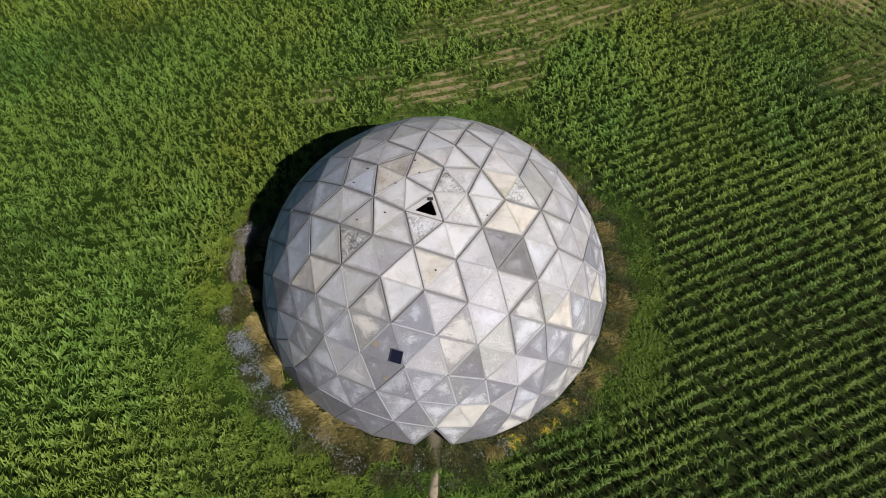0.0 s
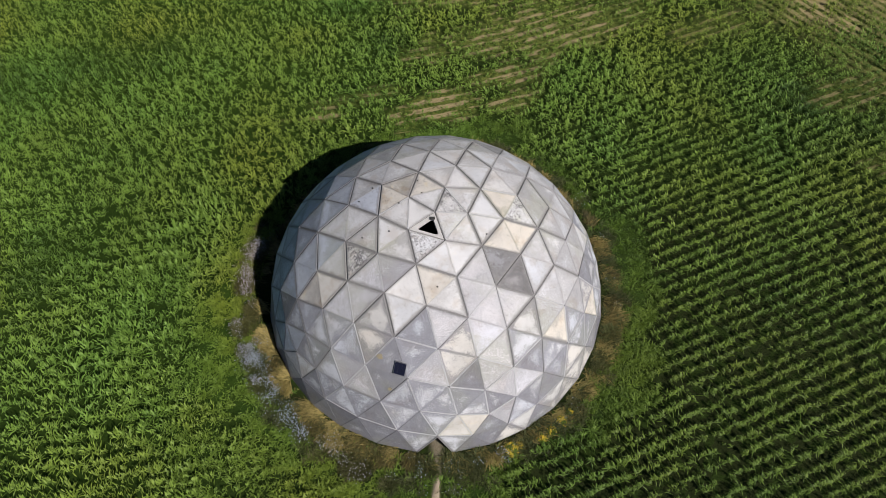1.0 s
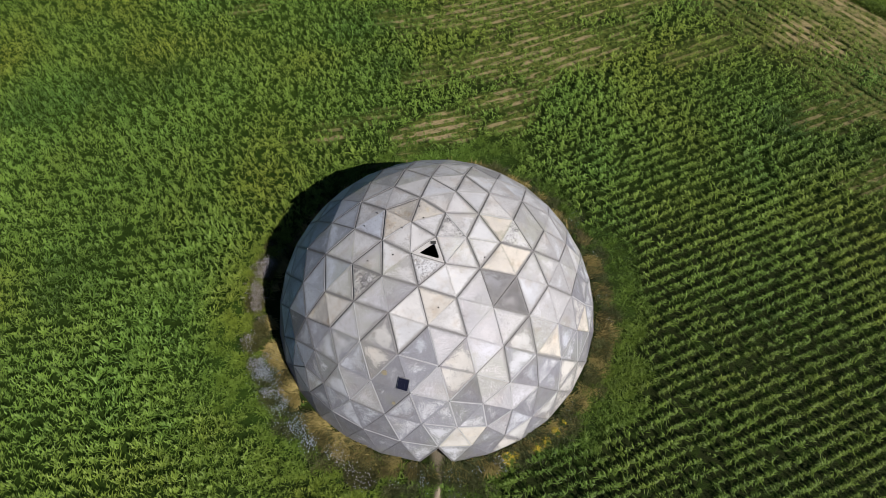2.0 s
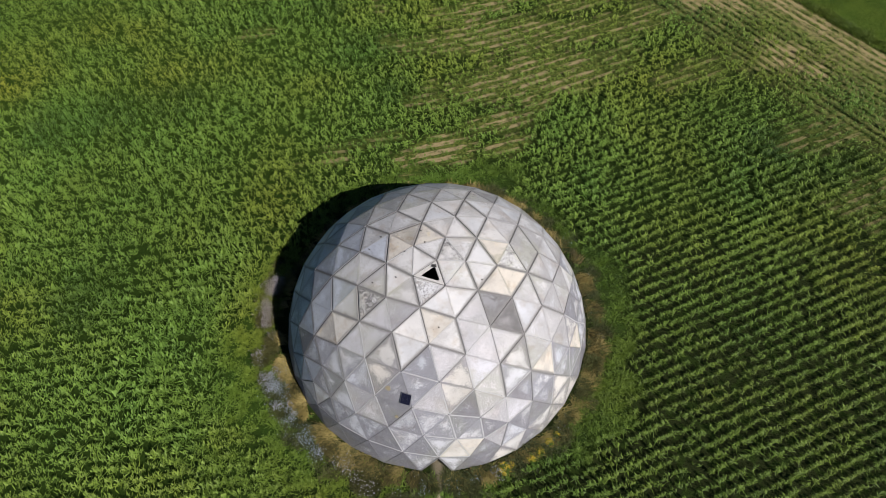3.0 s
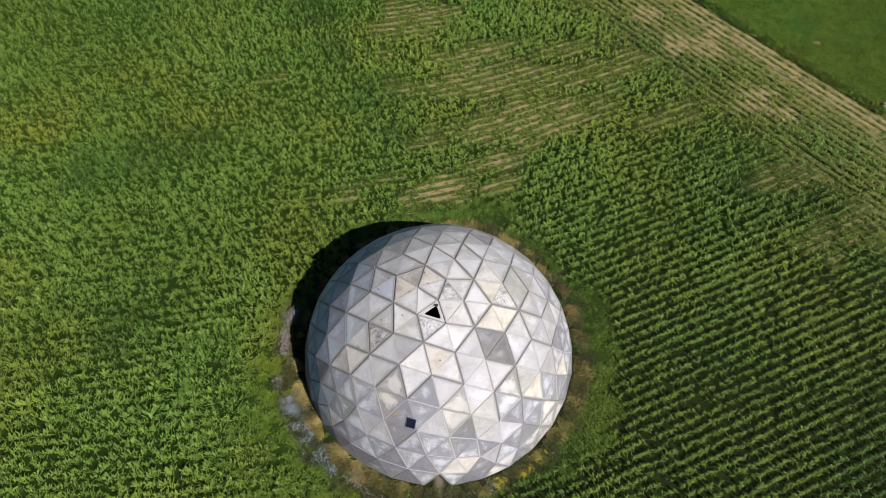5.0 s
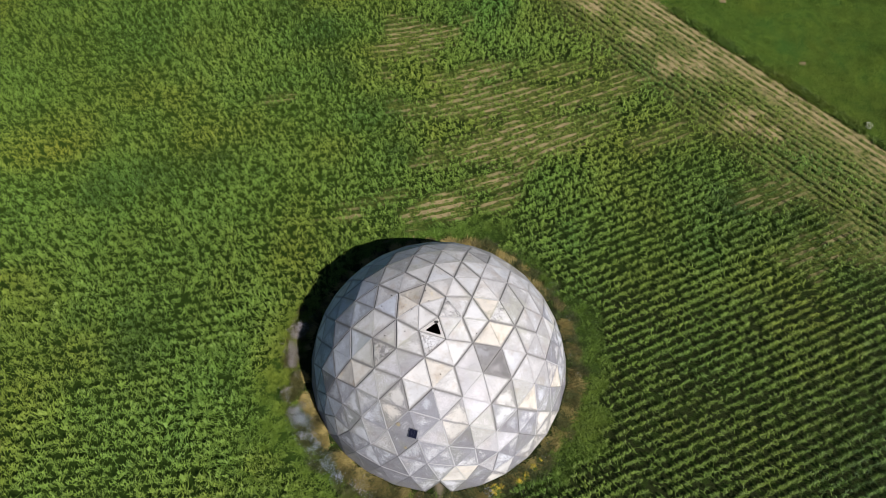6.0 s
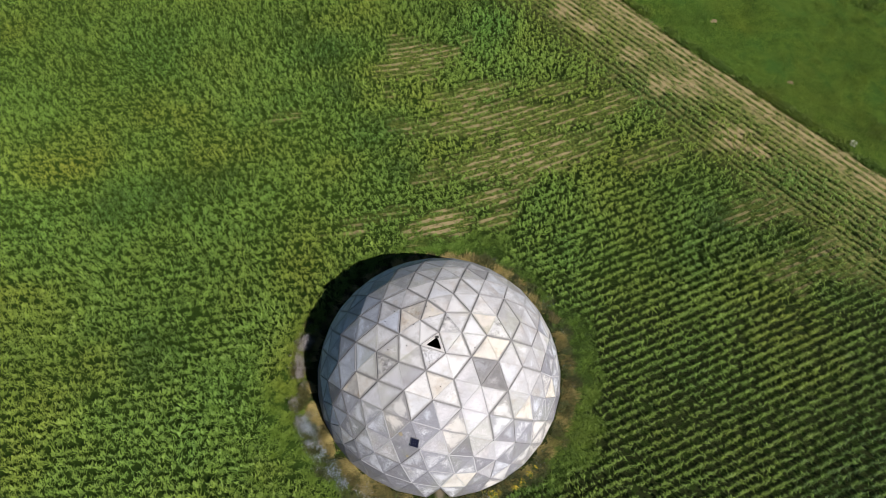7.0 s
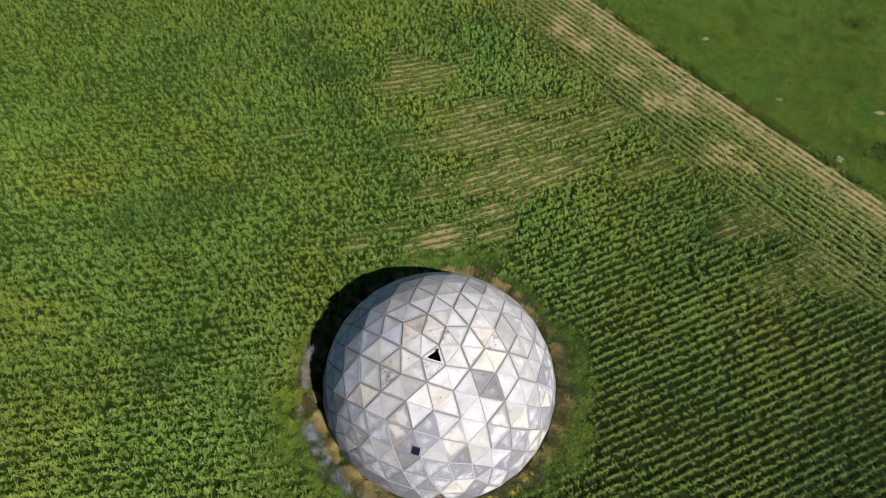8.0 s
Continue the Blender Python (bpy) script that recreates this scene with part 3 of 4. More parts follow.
# west paler, backlit east and low clumps darker: light painted into the tint
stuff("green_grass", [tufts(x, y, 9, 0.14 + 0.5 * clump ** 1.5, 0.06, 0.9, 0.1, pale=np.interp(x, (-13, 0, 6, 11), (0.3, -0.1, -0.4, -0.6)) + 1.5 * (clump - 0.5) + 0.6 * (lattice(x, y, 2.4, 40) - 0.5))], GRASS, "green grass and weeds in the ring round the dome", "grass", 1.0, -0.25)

# meadow beyond the field's edge
x, y = scatter(90000, 14, 62, 8, 56)
keep = (plan(x, y)[2] > 0.6) & in_view(x, y)
x, y = x[keep], y[keep]
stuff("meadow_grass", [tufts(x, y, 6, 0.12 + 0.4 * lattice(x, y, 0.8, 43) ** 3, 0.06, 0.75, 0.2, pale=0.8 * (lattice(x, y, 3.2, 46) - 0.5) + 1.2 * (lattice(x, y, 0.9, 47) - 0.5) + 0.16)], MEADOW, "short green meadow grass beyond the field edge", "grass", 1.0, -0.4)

# rank weeds along the field's edge and here and there in the meadow
u, v = rng.uniform(-35, 40, 2600), rng.normal(0, 0.2, 2600) + EDGE + 0.3
c, q = math.cos(radians(EDGE_TURN)), math.sin(radians(EDGE_TURN))
x, y = np.r_[u * c + v * EX, rng.normal(48.4, 0.7, 60), rng.normal(52.0, 1.0, 40), rng.normal(46.2, 0.5, 30)], np.r_[u * q + v * EY, rng.normal(24.2, 0.6, 60), rng.normal(43.8, 0.5, 40), rng.normal(24.9, 0.5, 30)]
y = y + np.r_[0.9 * smooth(y[:2600], 36, 50) / EY, np.zeros(130)]
keep = in_view(x, y) & ((lattice(x, y, 1.1, 36) > 0.5) | (np.arange(len(x)) >= 2600))
x, y = x[keep], y[keep]
# edge weeds are tinted dark, the fringe's own shadow included in the colour
stuff("edge_weeds", [tufts(x, y, 16, 0.35 + 0.5 * lattice(x, y, 0.9, 37), 0.06, 1.05, 0.16, pale=-0.55 + 1.1 * (lattice(x, y, 0.7, 38) - 0.5))], GRASS, "rank dark weeds along the meadow's edge", "weeds", 1.0, -0.35)

# dry grass at the dome's foot, combed outwards
a = np.r_[rng.uniform(-math.pi, math.pi, 4200), rng.uniform(-2.9, -1.7, 2600)]
deg = np.degrees(a)
deep = np.interp(deg, (-180, -165, -150, -120, -95, -60, -20, 20, 70, 120, 180), (0.28, 0.38, 0.44, 0.42, 0.4, 0.6, 0.6, 0.5, 0.45, 0.3, 0.3))
rr = 10.4 + deep * rng.rand(len(a)) ** 0.8 * 1.5
x, y = rr * np.cos(a), rr * np.sin(a)
keep = (rng.rand(len(a)) < np.interp(deg, (-180, -168, -155, -120, -95, -60, -20, 20, 60, 75, 110, 125, 180), (0.12, 0.6, 1, 0.95, 0.5, 0.8, 0.9, 0.85, 0.5, 0.8, 0.7, 0.15, 0.1))) & (walkway(x, y) < 0.3)
keep &= lattice(x, y, 0.7, 45) > np.interp(deg, (-180, -165, -100, -60, 180), (0.48, 0.47, 0.47, 0.38, 0.42))
x, y = x[keep], y[keep]
straw = np.interp(np.degrees(np.arctan2(y, x)), (-180, -165, -125, -95, -60, -30, 60, 100, 180), (0.0, 0.45, 0.35, 0.1, 0.75, 0.75, 0.3, 0.3, 0.0))
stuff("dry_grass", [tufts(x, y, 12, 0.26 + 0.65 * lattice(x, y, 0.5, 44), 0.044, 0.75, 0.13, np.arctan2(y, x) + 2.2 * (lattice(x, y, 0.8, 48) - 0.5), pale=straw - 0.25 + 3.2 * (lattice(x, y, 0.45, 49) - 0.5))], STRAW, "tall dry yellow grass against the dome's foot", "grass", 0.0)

# grey-green herbs with pale blue flowers
a = np.r_[rng.uniform(-math.pi, -1.15, 3200), rng.uniform(2.75, math.pi, 520), rng.uniform(-1.15, 1.2, 1300)]
deg = np.degrees(a)
rr = np.interp(deg, (-180, -160, -140, -120, -100, -70, -30, 60, 155, 180), (11.75, 11.8, 11.8, 11.8, 11.5, 11.1, 11.2, 11.1, 11.75, 11.75)) + rng.normal(0, 1, len(a)) * np.interp(deg, (-180, -130, -100, -60, 180), (0.3, 0.32, 0.5, 0.34, 0.36))
x, y = rr * np.cos(a), rr * np.sin(a)
high = lattice(x, y, 0.7, 51)
keep = (high > 0.42) & (walkway(x, y) < 0.2) & (rr > 10.5)
x, y, a, high = x[keep], y[keep], a[keep], high[keep]
# lit tops of tall clumps and shadowed southern gaps are painted into the tint
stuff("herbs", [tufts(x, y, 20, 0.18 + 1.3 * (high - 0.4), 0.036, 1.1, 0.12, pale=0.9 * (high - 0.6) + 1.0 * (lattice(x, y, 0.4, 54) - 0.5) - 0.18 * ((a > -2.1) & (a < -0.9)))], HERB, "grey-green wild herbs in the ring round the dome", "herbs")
keep = (lattice(x, y, 0.55, 52) > 0.56 - 0.17 * (np.abs(a) > 2.3)) & (rng.rand(len(x)) < np.where((a < -2.62) | (a > 2.7), 0.9, np.where(a < -2.2, 0.42, np.where(a < -1.6, 0.2, np.where(a < -1.1, 0.14, 0.05)))))
high = np.repeat(high[keep], 5)
x, y = np.repeat(x[keep], 5), np.repeat(y[keep], 5)
x, y = x + rng.normal(0, 0.17, len(x)), y + rng.normal(0, 0.17, len(x))
n = len(x)
stuff("blue_wildflowers", [blades(np.c_[x, y, 0.12 + 1.2 * (high - 0.4) + rng.uniform(0, 0.12, n)], rng.uniform(0, 6.28, n), rng.uniform(0.04, 0.085, n), rng.uniform(0.04, 0.07, n), rng.uniform(0, 0.4, n), np.full(n, 0.1), 1, rng.rand(n))],
      BLUE, "pale blue wildflowers among the herbs by the dome", "wildflowers")


# ---- the dome ----
def geodesic(freq, turn):
    """Icosahedron with one corner up, each face cut into freq squared triangles and pushed out to a sphere."""
    ring = lambda z, t: [Vector((math.sqrt(1 - z * z) * math.cos(radians(t + 72 * k)), math.sqrt(1 - z * z) * math.sin(radians(t + 72 * k)), z)) for k in range(5)]
    h = 1 / math.sqrt(5)
    c = [Vector((0, 0, 1))] + ring(h, turn) + ring(-h, turn + 36)
    faces = []
    for k in range(5):
        a, b, e, g = 1 + k, 1 + (k + 1) % 5, 6 + k, 6 + (k + 4) % 5
        faces += [(0, a, b), (a, e, b), (a, g, e)]
    pts, index, tris = [], {}, []

    def at(p):
        key = (round(p.x, 4), round(p.y, 4), round(p.z, 4))
        if key not in index:
            index[key] = len(pts)
            pts.append(p)
        return index[key]

    for f in faces:
        A, B, C = (c[i] for i in f)
        grid = {(i, j): at(((A * (freq - i - j) + B * i + C * j) / freq).normalized()) for i in range(freq + 1) for j in range(freq + 1 - i)}
        for i in range(freq):
            for j in range(freq - i):
                tris.append((grid[i, j], grid[i + 1, j], grid[i, j + 1]))
                if i + j < freq - 1:
                    tris.append((grid[i + 1, j], grid[i + 1, j + 1], grid[i, j + 1]))
    return pts, tris


def heading(az_, el):
    return Vector((math.cos(radians(el)) * math.cos(radians(az_)), math.cos(radians(el)) * math.sin(radians(az_)), math.sin(radians(el))))


SQUASH, LOW = 0.98, 0.172
unit, tris = geodesic(6, -1.6)
tris = [t for t in tris if min(unit[i].z for i in t) * SQUASH > 0.1]
spot = {}
for i in {i for t in tris for i in t}:
    p = unit[i]
    z = R * (SQUASH * p.z - LOW)
    spot[i] = Vector((R * p.x, R * p.y, 0.0 if z < 0.3 else z))
middle = [sum((unit[i] for i in t), Vector()).normalized() for t in tris]
nearest = lambda v, among: max(among, key=lambda k: among[k].dot(v))
centres = dict(enumerate(middle))
DOOR = nearest(heading(-91, 13), centres)
HATCH = nearest(heading(-110, 83), centres)
# the look of each panel: c cream, w clean white, also far-side panels lightened against their dimness, p pale, u pale
# dimmed in colour on the sunlit side, t tan-stained, b grey with skylight blue painted in, f dark-flecked, s speckled,
# m worn to a patch, h cream patch, d dull grey with shade of the foot painted in, g bare grey
# sunward panels get duller letters, some far ones whiter: brightness is in the colour
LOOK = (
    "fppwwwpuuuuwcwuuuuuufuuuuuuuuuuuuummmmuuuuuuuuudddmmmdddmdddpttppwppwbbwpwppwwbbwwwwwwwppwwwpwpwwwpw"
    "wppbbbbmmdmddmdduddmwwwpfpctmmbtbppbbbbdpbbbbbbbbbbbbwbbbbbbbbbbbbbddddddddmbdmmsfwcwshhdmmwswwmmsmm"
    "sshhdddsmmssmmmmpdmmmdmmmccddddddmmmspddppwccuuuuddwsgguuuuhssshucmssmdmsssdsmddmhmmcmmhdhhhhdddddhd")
edges = {}
for k, t in enumerate(tris):
    for a, b in ((0, 1), (1, 2), (2, 0)):
        edges.setdefault(tuple(sorted((t[a], t[b]))), []).append(k)
mids = {e: (unit[e[0]] + unit[e[1]]).normalized() for e in edges}
# the look of each joint: d wide and dark, f faint within a lozenge of two panels, l pale mortar line; the rest by height
JOINT = (
    "dld.dfl.fdddfl.dd.f...............dlldddl.............ddfd...d.......dddd.f........................."
    "...................................dllddfdf.d.dd..............dd.fd................................."
    "..........................fd.dddddldddd..f............dd.fddd.......d.d.d..........................."
    "..................f..ddfdf.d.lf.f..lll...l.l...lfdlllll.l.ldd...l.......l.l..ll...f...........l....."
    "...........fddddf.....d..dd.......ddl.....ll.....................")
dice = random.Random(4)
kind_of = dict(zip(sorted(edges), JOINT))
used = {k for e in edges if kind_of[e] == "f" for k in edges[e]} | {DOOR, HATCH}
rest = [e for e in sorted(edges) if len(edges[e]) == 2 and kind_of[e] == "." and mids[e].z > 0.5]
dice.shuffle(rest)
for e in rest:
    if not used & set(edges[e]):
        kind_of[e] = "f"
        used.update(edges[e])

# width and dirt of every joint: dark and wide high up, paler and finer low down
seam = {}
for e in sorted(edges):
    high, pick = mids[e].z, dice.random()
    if kind_of[e] == "f":
        seam[e] = (0.0015, 0.0 if pick < 0.6 else 0.15)
    elif kind_of[e] == "l":
        seam[e] = (0.012, -0.85)
    elif kind_of[e] == "d":
        seam[e] = (dice.uniform(0.028, 0.044), dice.uniform(0.8, 1.0))
    elif high < 0.32:
        seam[e] = (0.006, 0.1)
    elif mids[e].x < -0.55 and high < 0.8:
        seam[e] = (0.014, dice.uniform(0.5, 0.9))
    elif high > 0.82 or mids[e].y > -0.15:
        seam[e] = (dice.uniform(0.014, 0.022), dice.uniform(0.45, 0.8)) if pick < 0.5 else (0.007, 0.3)
    else:
        seam[e] = (0.012, 0.6) if pick < 0.07 else (0.005, 0.22) if pick < 0.45 else (0.011, -0.75)

dome = tagged(new("geodesic_dome"), "large weathered white geodesic dome of triangular panels in a maize field", "dome")


def prism(corners, out, thick, rims, dirt):
    """A triangular panel with a chamfered rim; its outer face is three fields, one to each joint. rims: inset of each side; dirt: soil of each side."""
    c = sum(corners, Vector()) / 3

    def inset(extras):
        got = []
        for i in range(3):
            p, a, b = corners[i], corners[i - 1], corners[(i + 1) % 3]
            ua, ub = (a - p).normalized(), (b - p).normalized()
            s = ua.cross(ub).length
            got.append(p + ub * ((rims[i - 1] + extras[i - 1]) / s) + ua * ((rims[i] + extras[i]) / s))
        return got

    low, top = inset((0.0, 0.0, 0.0)), inset([min(0.02, 1.2 * v) for v in rims])    # the chamfer is finer at faint joints
    c = c + out * dice.uniform(0.0, 0.008)
    verts = [v - out * thick for v in low] + [v - out * 0.014 for v in low]
    mid_, soil = [0.0] * 6, [max(0.0, sum(dirt) / 3)] * 6
    faces = [(2, 1, 0)]
    for i in range(3):
        j, k = (i + 1) % 3, len(verts)
        verts += [top[i], top[j], c]
        mid_ += [0.0, 0.0, 1.0]
        soil += [dirt[i]] * 3
        faces += [(i, j, 3 + j, 3 + i), (3 + i, 3 + j, k + 1, k), (k, k + 1, k + 2)]
    return verts, faces, mid_, soil


def mesh_list(name, verts, faces, mat, **values):
    me = bpy.data.meshes.new(name)
    me.from_pydata([tuple(v) for v in verts], [], faces)
    for key, v in values.items():
        me.attributes.new(key, "FLOAT", "POINT").data.foreach_set("value", v)
    me.materials.append(mat)
    return me


def outward(corners):
    n = (corners[1] - corners[0]).cross(corners[2] - corners[0]).normalized()
    return n if n.dot(sum(corners, Vector()) / 3 - Vector((0, 0, -LOW * R))) > 0 else -n


# dark bed of the joints: a closed shell just under the panels, open at the doorway and the hatch
bm = bmesh.new()
ov, iv = {}, {}
heart = Vector((0, 0, -LOW * R))
for i, p in spot.items():
    n = (p - heart).normalized()
    ov[i], iv[i] = bm.verts.new(p - n * 0.05), bm.verts.new(p - n * 0.16)
for k, t in enumerate(tris):
    if k in (DOOR, HATCH):
        continue
    flip = (spot[t[1]] - spot[t[0]]).cross(spot[t[2]] - spot[t[0]]).dot(spot[t[0]] - heart) < 0
    t = t[::-1] if flip else t
    bm.faces.new([ov[i] for i in t])
    bm.faces.new([iv[i] for i in t[::-1]])
for e, own in edges.items():
    own = [k for k in own if k not in (DOOR, HATCH)]
    if len(own) == 1:
        bm.faces.new((ov[e[0]], ov[e[1]], iv[e[1]], iv[e[0]]))
bmesh.ops.recalc_face_normals(bm, faces=bm.faces)
part("joint_bed", bm, GROOVE, dome, "dark dirty joints between the panels")

# pale mortar ridges over the smeared joints
bm = bmesh.new()
for e in sorted(edges):
    a, b = spot[e[0]], spot[e[1]]
    if seam[e][1] > -0.5 or len(edges[e]) < 2 or {DOOR, HATCH} & set(edges[e]):
        continue
    n = ((a + b) / 2 - heart).normalized()
    side = (b - a).cross(n).normalized()
    wide, last = dice.uniform(0.012, 0.026), None
    for step in range(9):
        p = a + (b - a) * (0.03 + 0.94 * step / 8) + side * dice.uniform(-0.008, 0.008)
        w = side * wide * dice.uniform(0.5, 1.5)
        ring = [bm.verts.new(q) for q in (p - w - n * 0.06, p - w * 0.6 + n * dice.uniform(0.004, 0.016), p + w * 0.6 + n * dice.uniform(0.004, 0.016), p + w - n * 0.06)]
        if last:
            for i in range(3):
                bm.faces.new((last[i], last[i + 1], ring[i + 1], ring[i]))
        if step in (0, 8):
            bm.faces.new(ring)
        last = ring
bmesh.ops.recalc_face_normals(bm, faces=bm.faces)
tagged(part("mortar", bm, RIDGE, dome, "pale mortar ridges along the joints"), kind="stuff")

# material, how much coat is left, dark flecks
LOOKS = {"c": (PANEL_CREAM, 0.7, 0.0), "w": (PANEL_WHITE, 0.6, 0.05), "p": (PANEL_PALE, 0.2, 0.2), "u": (PANEL_SUN_DIMMED, 0.1, 0.1), "t": (PANEL_TAN, 0.5, 0.25), "b": (PANEL_SKY_TINTED, 0.2, 0.15),
         "f": (PANEL_PALE, 0.3, 1.0), "s": (PANEL_SPECK, 0.12, 0.15), "m": (PANEL_WORN, 0.0, 0.05), "h": (PANEL_PATCH, 0.04, 0.0), "d": (PANEL_BARE_SHADED, -0.4, 0.05), "g": (PANEL_GREY, -0.1, 0.5)}
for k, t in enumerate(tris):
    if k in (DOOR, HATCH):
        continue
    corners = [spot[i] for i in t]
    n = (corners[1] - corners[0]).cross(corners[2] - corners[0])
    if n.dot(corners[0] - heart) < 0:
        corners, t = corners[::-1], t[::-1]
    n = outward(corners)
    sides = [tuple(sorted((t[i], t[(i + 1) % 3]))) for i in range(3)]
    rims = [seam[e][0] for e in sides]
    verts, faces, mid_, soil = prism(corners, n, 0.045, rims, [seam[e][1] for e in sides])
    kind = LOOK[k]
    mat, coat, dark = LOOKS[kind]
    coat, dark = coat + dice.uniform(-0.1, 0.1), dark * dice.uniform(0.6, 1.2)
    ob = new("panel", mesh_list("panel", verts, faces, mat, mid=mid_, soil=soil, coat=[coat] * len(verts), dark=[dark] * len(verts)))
    ob.parent = dome
    tagged(ob, {"c": "cleaner cream-white panel", "g": "bare grey panel", "f": "pale panel with dark flecks", "h": "grey panel with a cream patch"}.get(kind, ""))

# triangular hatch near the top: a pale frame round an open hole
c = [spot[i] for i in tris[HATCH]]
n = outward(c)
if (c[1] - c[0]).cross(c[2] - c[0]).dot(n) < 0:
    c = c[::-1]
g = sum(c, Vector()) / 3
bm = bmesh.new()
rings = []
for scale, depth in ((0.95, -0.1), (0.95, 0.0), (0.93, 0.012), (0.66, 0.012), (0.63, 0.0), (0.63, -0.22)):
    loop = []
    for i in range(3):
        p, a, b = (g + (c[j] - g) * scale for j in (i, i - 1, (i + 1) % 3))
        cut = 0.03 if scale > 0.7 else 0.16
        loop += [bm.verts.new(p + (a - p) * cut + n * depth), bm.verts.new(p + ((a + b) / 2 - p) * cut * 0.55 + n * depth), bm.verts.new(p + (b - p) * cut + n * depth)]
    rings.append(loop)
for lo, hi in zip(rings, rings[1:]):
    for i in range(9):
        bm.faces.new((lo[i], lo[(i + 1) % 9], hi[(i + 1) % 9], hi[i]))
bmesh.ops.recalc_face_normals(bm, faces=bm.faces)
hatch = part("hatch_frame", bm, FRAME, dome, "pale frame of an open triangular hatch")
bm = bmesh.new()
tip = g + (max(c, key=lambda p: p.z) - g) * 0.56
box(bm, (0.28, 0.16, 0.08), Matrix.Translation(tip + n * 0.03))
part("hatch_hinge", bm, DARK, hatch, "dark hinge box at the tip of the hatch")

# lining of the doorway: dark strips added to stand for the shade inside
c = [spot[i] for i in tris[DOOR]]
n = outward(c)
top = max(c, key=lambda p: p.z)
bm = bmesh.new()
for foot in (p for p in c if p is not top):
    side = (foot - top).cross(n).normalized()
    side = side if side.dot(sum(c, Vector()) / 3 - top) > 0 else -side
    a, b = top + side * 0.01, foot + side * 0.01
    q = [bm.verts.new(p + o) for p in (a, b) for o in (n * 0.02, -n * 0.5, -n * 0.5 + side * 0.06, n * 0.02 + side * 0.06)]
    for f in ((0, 1, 5, 4), (1, 2, 6, 5), (2, 3, 7, 6), (3, 0, 4, 7), (0, 3, 2, 1), (4, 5, 6, 7)):
        bm.faces.new([q[i] for i in f])
bmesh.ops.recalc_face_normals(bm, faces=bm.faces)
part("doorway_lining", bm, GROOVE, dome, "dark lining added for the shade inside the low triangular doorway")


def on_dome(az_, el):
    """Place and outward way on the panel that lies in that direction."""
    v = heading(az_, el)
    k = nearest(v, centres)
    c = [spot[i] for i in tris[k]]
    n = outward(c)
    ray = Vector((v.x, v.y, v.z * SQUASH))
    return heart + ray * ((c[0] - heart).dot(n) / ray.dot(n)), n


# solar panel on the dome
p, n = on_dome(-104.5, 44)
east = Vector((0, 0, 1)).cross(n).normalized()
north = n.cross(east)
frame_m = Matrix((east, north, n)).transposed().to_4x4()
frame_m.translation = p + n * 0.06
frame_m = frame_m @ pose(0, 0, 0, 0, 0, 2)
solar = tagged(new("solar_panel"), "small dark square solar panel fixed to the dome", "solar panel")
solar.matrix_world = frame_m
bm = bmesh.new()
box(bm, (0.62, 0.7, 0.03), pose(0, 0, 0))
tray = part("frame", bm, METAL, solar)
for i in range(3):
    for j in range(4):
        bm = bmesh.new()
        box(bm, (0.188, 0.158, 0.008), pose(-0.192 + 0.192 * i, -0.243 + 0.162 * j, 0.018))
        part("cell", bm, CELL, tray, "dark blue-black solar cell" if i + j == 0 else "")
for s in (-0.24, 0.24):
    bm = bmesh.new()
    box(bm, (0.04, 0.5, 0.06), pose(s, 0, -0.04))
    part("bracket", bm, METAL, solar)

# tan stains on two panels, built as thin raised patches
for v, half in (((-113.5, 45.6), 0.19), ((-107.1, 36.6), 0.13)):
    p, n = on_dome(*v)
    u = Vector((0, 0, 1)).cross(n).normalized()
    w = n.cross(u)
    bm = bmesh.new()
    low, top = [], []
    for i in range(14):
        a = 2 * math.pi * i / 14
        q = (u * math.cos(a) + w * math.sin(a) * 0.8) * half * dice.uniform(0.75, 1.15)
        low.append(bm.verts.new(p + q - n * 0.02))
        top.append(bm.verts.new(p + q * 0.93 + n * 0.024))
    bm.faces.new(top)
    for i in range(14):
        bm.faces.new((low[i - 1], low[i], top[i], top[i - 1]))
    bmesh.ops.recalc_face_normals(bm, faces=bm.faces)
    part("putty_patch", bm, STAIN, dome, "tan stain on a panel, built as a thin raised patch")

# small dark eye bolts on some panels
for v in ((159, 79), (112, 77), (-159, 76), (148, 68), (162, 66), (117, 82), (-23, 74), (-165, 68), (-89, 68)):
    p, n = on_dome(*v)
    bm = bmesh.new()
    bmesh.ops.create_cone(bm, cap_ends=True, segments=8, radius1=0.045, radius2=0.03, depth=0.06, matrix=Matrix.Translation(p + n * 0.02) @ n.to_track_quat("Z", "Y").to_matrix().to_4x4())
    part("bolt", bm, DARK, dome)


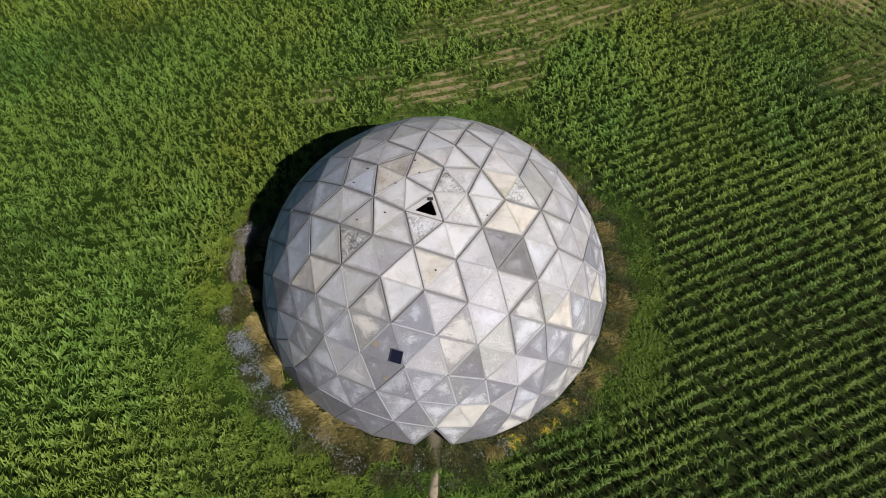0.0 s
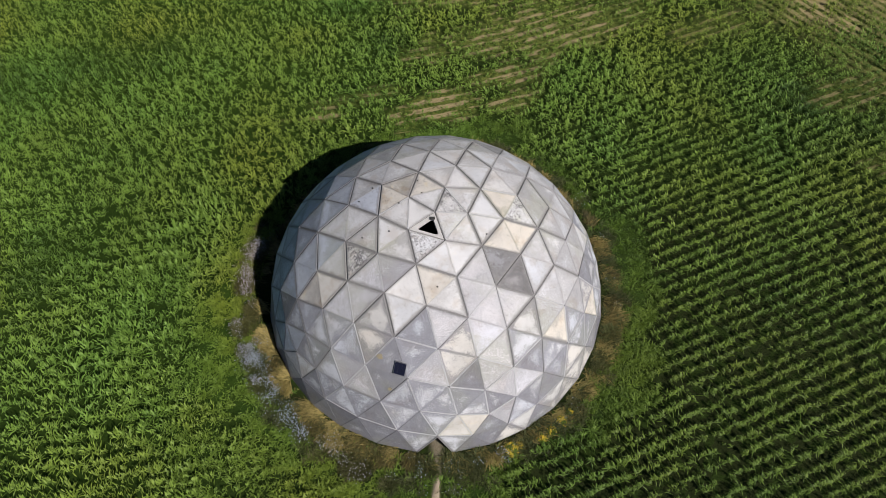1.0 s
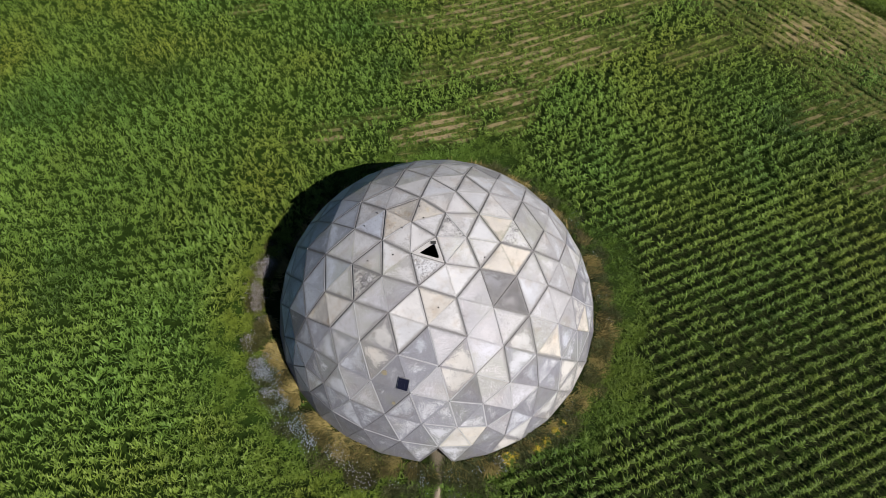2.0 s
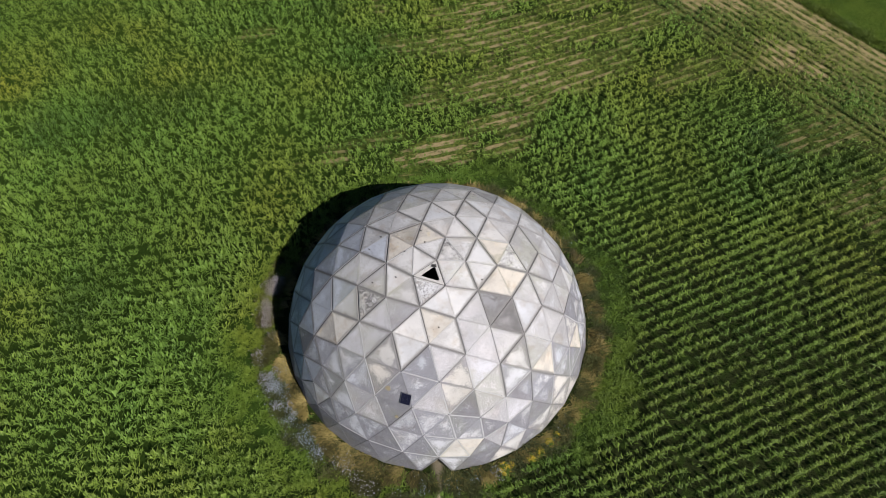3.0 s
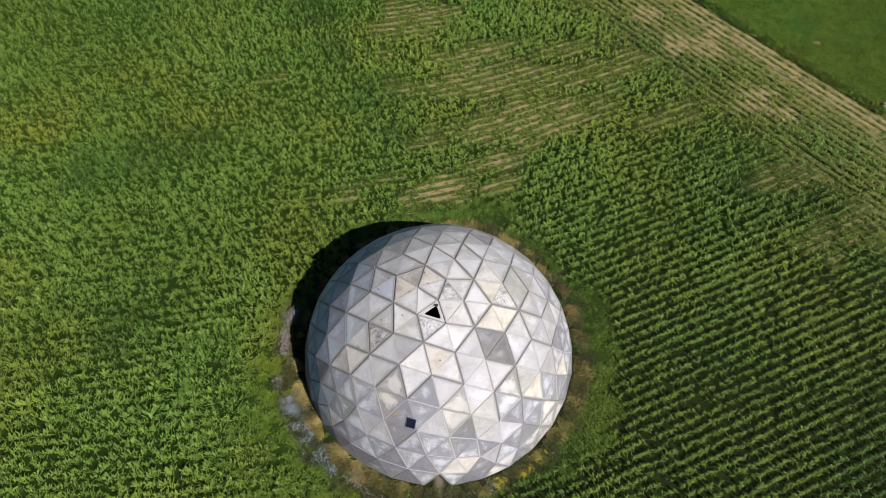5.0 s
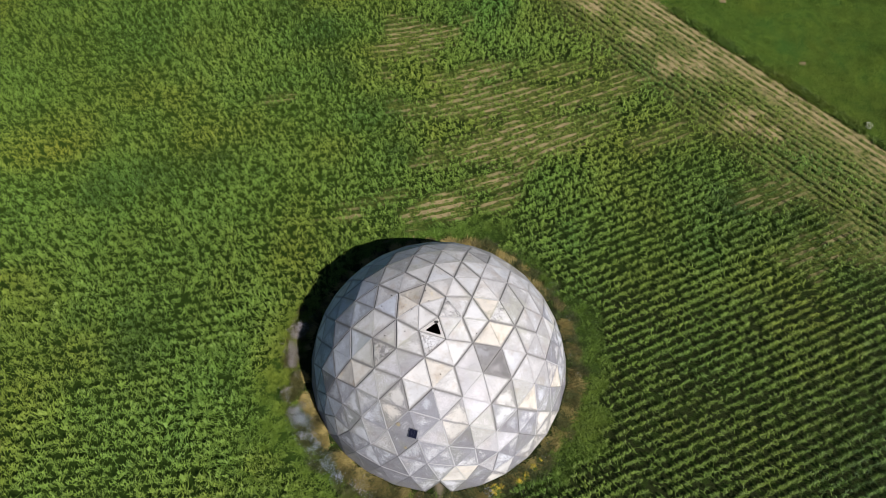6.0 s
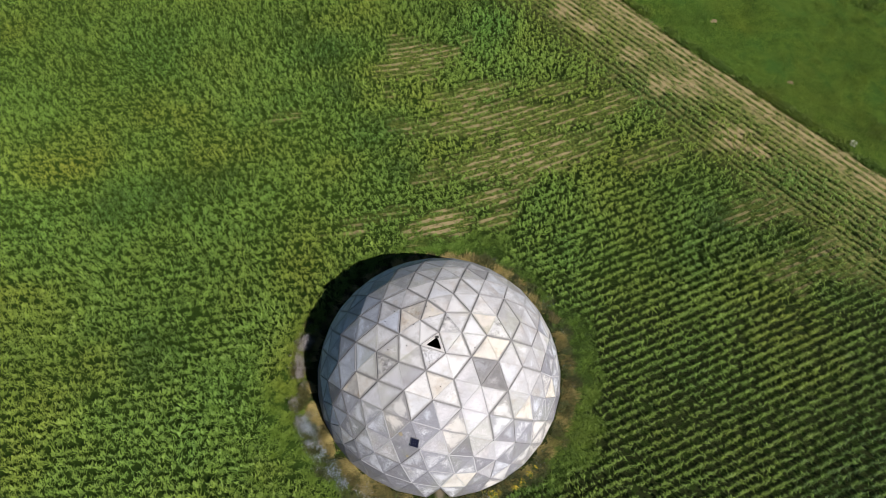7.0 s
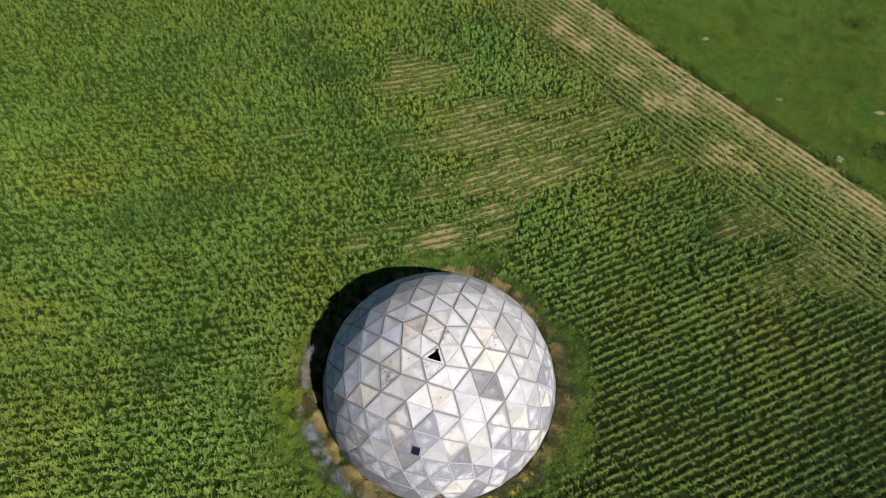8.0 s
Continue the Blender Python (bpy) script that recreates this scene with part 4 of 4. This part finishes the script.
# ---- small things in the field ----
def bush(name, where, radius, mat, label, count, flat=0.85):
    thing = tagged(new(name), label, "bush", group="yellow bushes at the dome's foot" if mat is YELLOW else "green shrubs at the dome's foot" if mat is GRASS else "")
    thing.location = (*where, 0)
    n = count
    u = rng.normal(0, 1, (n, 3))
    u /= np.linalg.norm(u, axis=1)[:, None]
    u[:, 2] = np.abs(u[:, 2])
    p = u * (radius * rng.uniform(0.4, 1, n) ** 0.5)[:, None]
    v, f, t = blades(p * (1, 1, flat * 0.9), rng.uniform(0, 6.28, n), np.full(n, 0.14), np.full(n, 0.05), rng.uniform(0, 1, n), np.full(n, 0.3), 2, rng.rand(n) * (0.45 if mat is GRASS else 1.0))
    ob = new("foliage", mesh_np("foliage", v, f, GRASS, tint=t))
    ob.parent = thing
    if mat is GRASS:
        return
    p = u * radius * rng.uniform(0.8, 1.1, n)[:, None]
    keep = lattice(p[:, 0] + where[0], p[:, 1] + where[1], 0.22, 61) > 0.42
    p = p[keep]
    n = len(p)
    v, f, t = blades(p * (1, 1, flat), rng.uniform(0, 6.28, n), np.full(n, 0.08), np.full(n, 0.07), rng.uniform(0, 0.4, n), np.full(n, 0.1), 1, rng.rand(n))
    ob = new("blossom", mesh_np("blossom", v, f, mat, tint=t))
    ob.parent = thing


for where, radius in (((4.0, -10.25), 0.42), ((5.75, -9.6), 0.26), ((6.3, -9.25), 0.34), ((6.9, -8.75), 0.32), ((4.5, -10.05), 0.26), ((7.5, -8.15), 0.26)):
    bush("yellow_bush", where, radius, YELLOW, "yellow-flowering bush in dry grass at the dome's foot", 420)
for where, radius in (((9.55, 6.35), 0.55), ((9.1, 7.1), 0.42), ((10.0, 5.6), 0.38)):
    bush("green_shrub", where, radius, GRASS, "dark green leafy shrub at the dome's foot", 700, 1.1)
bush("white_bush", (43.2, 23.4), 0.42, WHITE, "white-flowering bush on the meadow edge", 420, 0.5)
for where, radius in (((32.8, 41.6), 0.3), ((39.1, 31.9), 0.3), ((49.6, 29.8), 0.4)):
    bm = bmesh.new()
    bmesh.ops.create_icosphere(bm, subdivisions=3, radius=radius)
    for v in bm.verts:
        v.co *= 1 + 0.5 * noise.noise(v.co * 2.5 / radius * 0.4 + Vector((where[0], 0, 0))) + 0.2 * noise.noise(v.co * 9)
        v.co.x *= 1.35
        v.co.z *= 0.25
    ob = part("earth_mound", bm, CLOD)
    ob.location = (*where, 0)
    tagged(ob, "small pale earth mound in the meadow grass", "earth mound", group="earth mounds in the meadow")
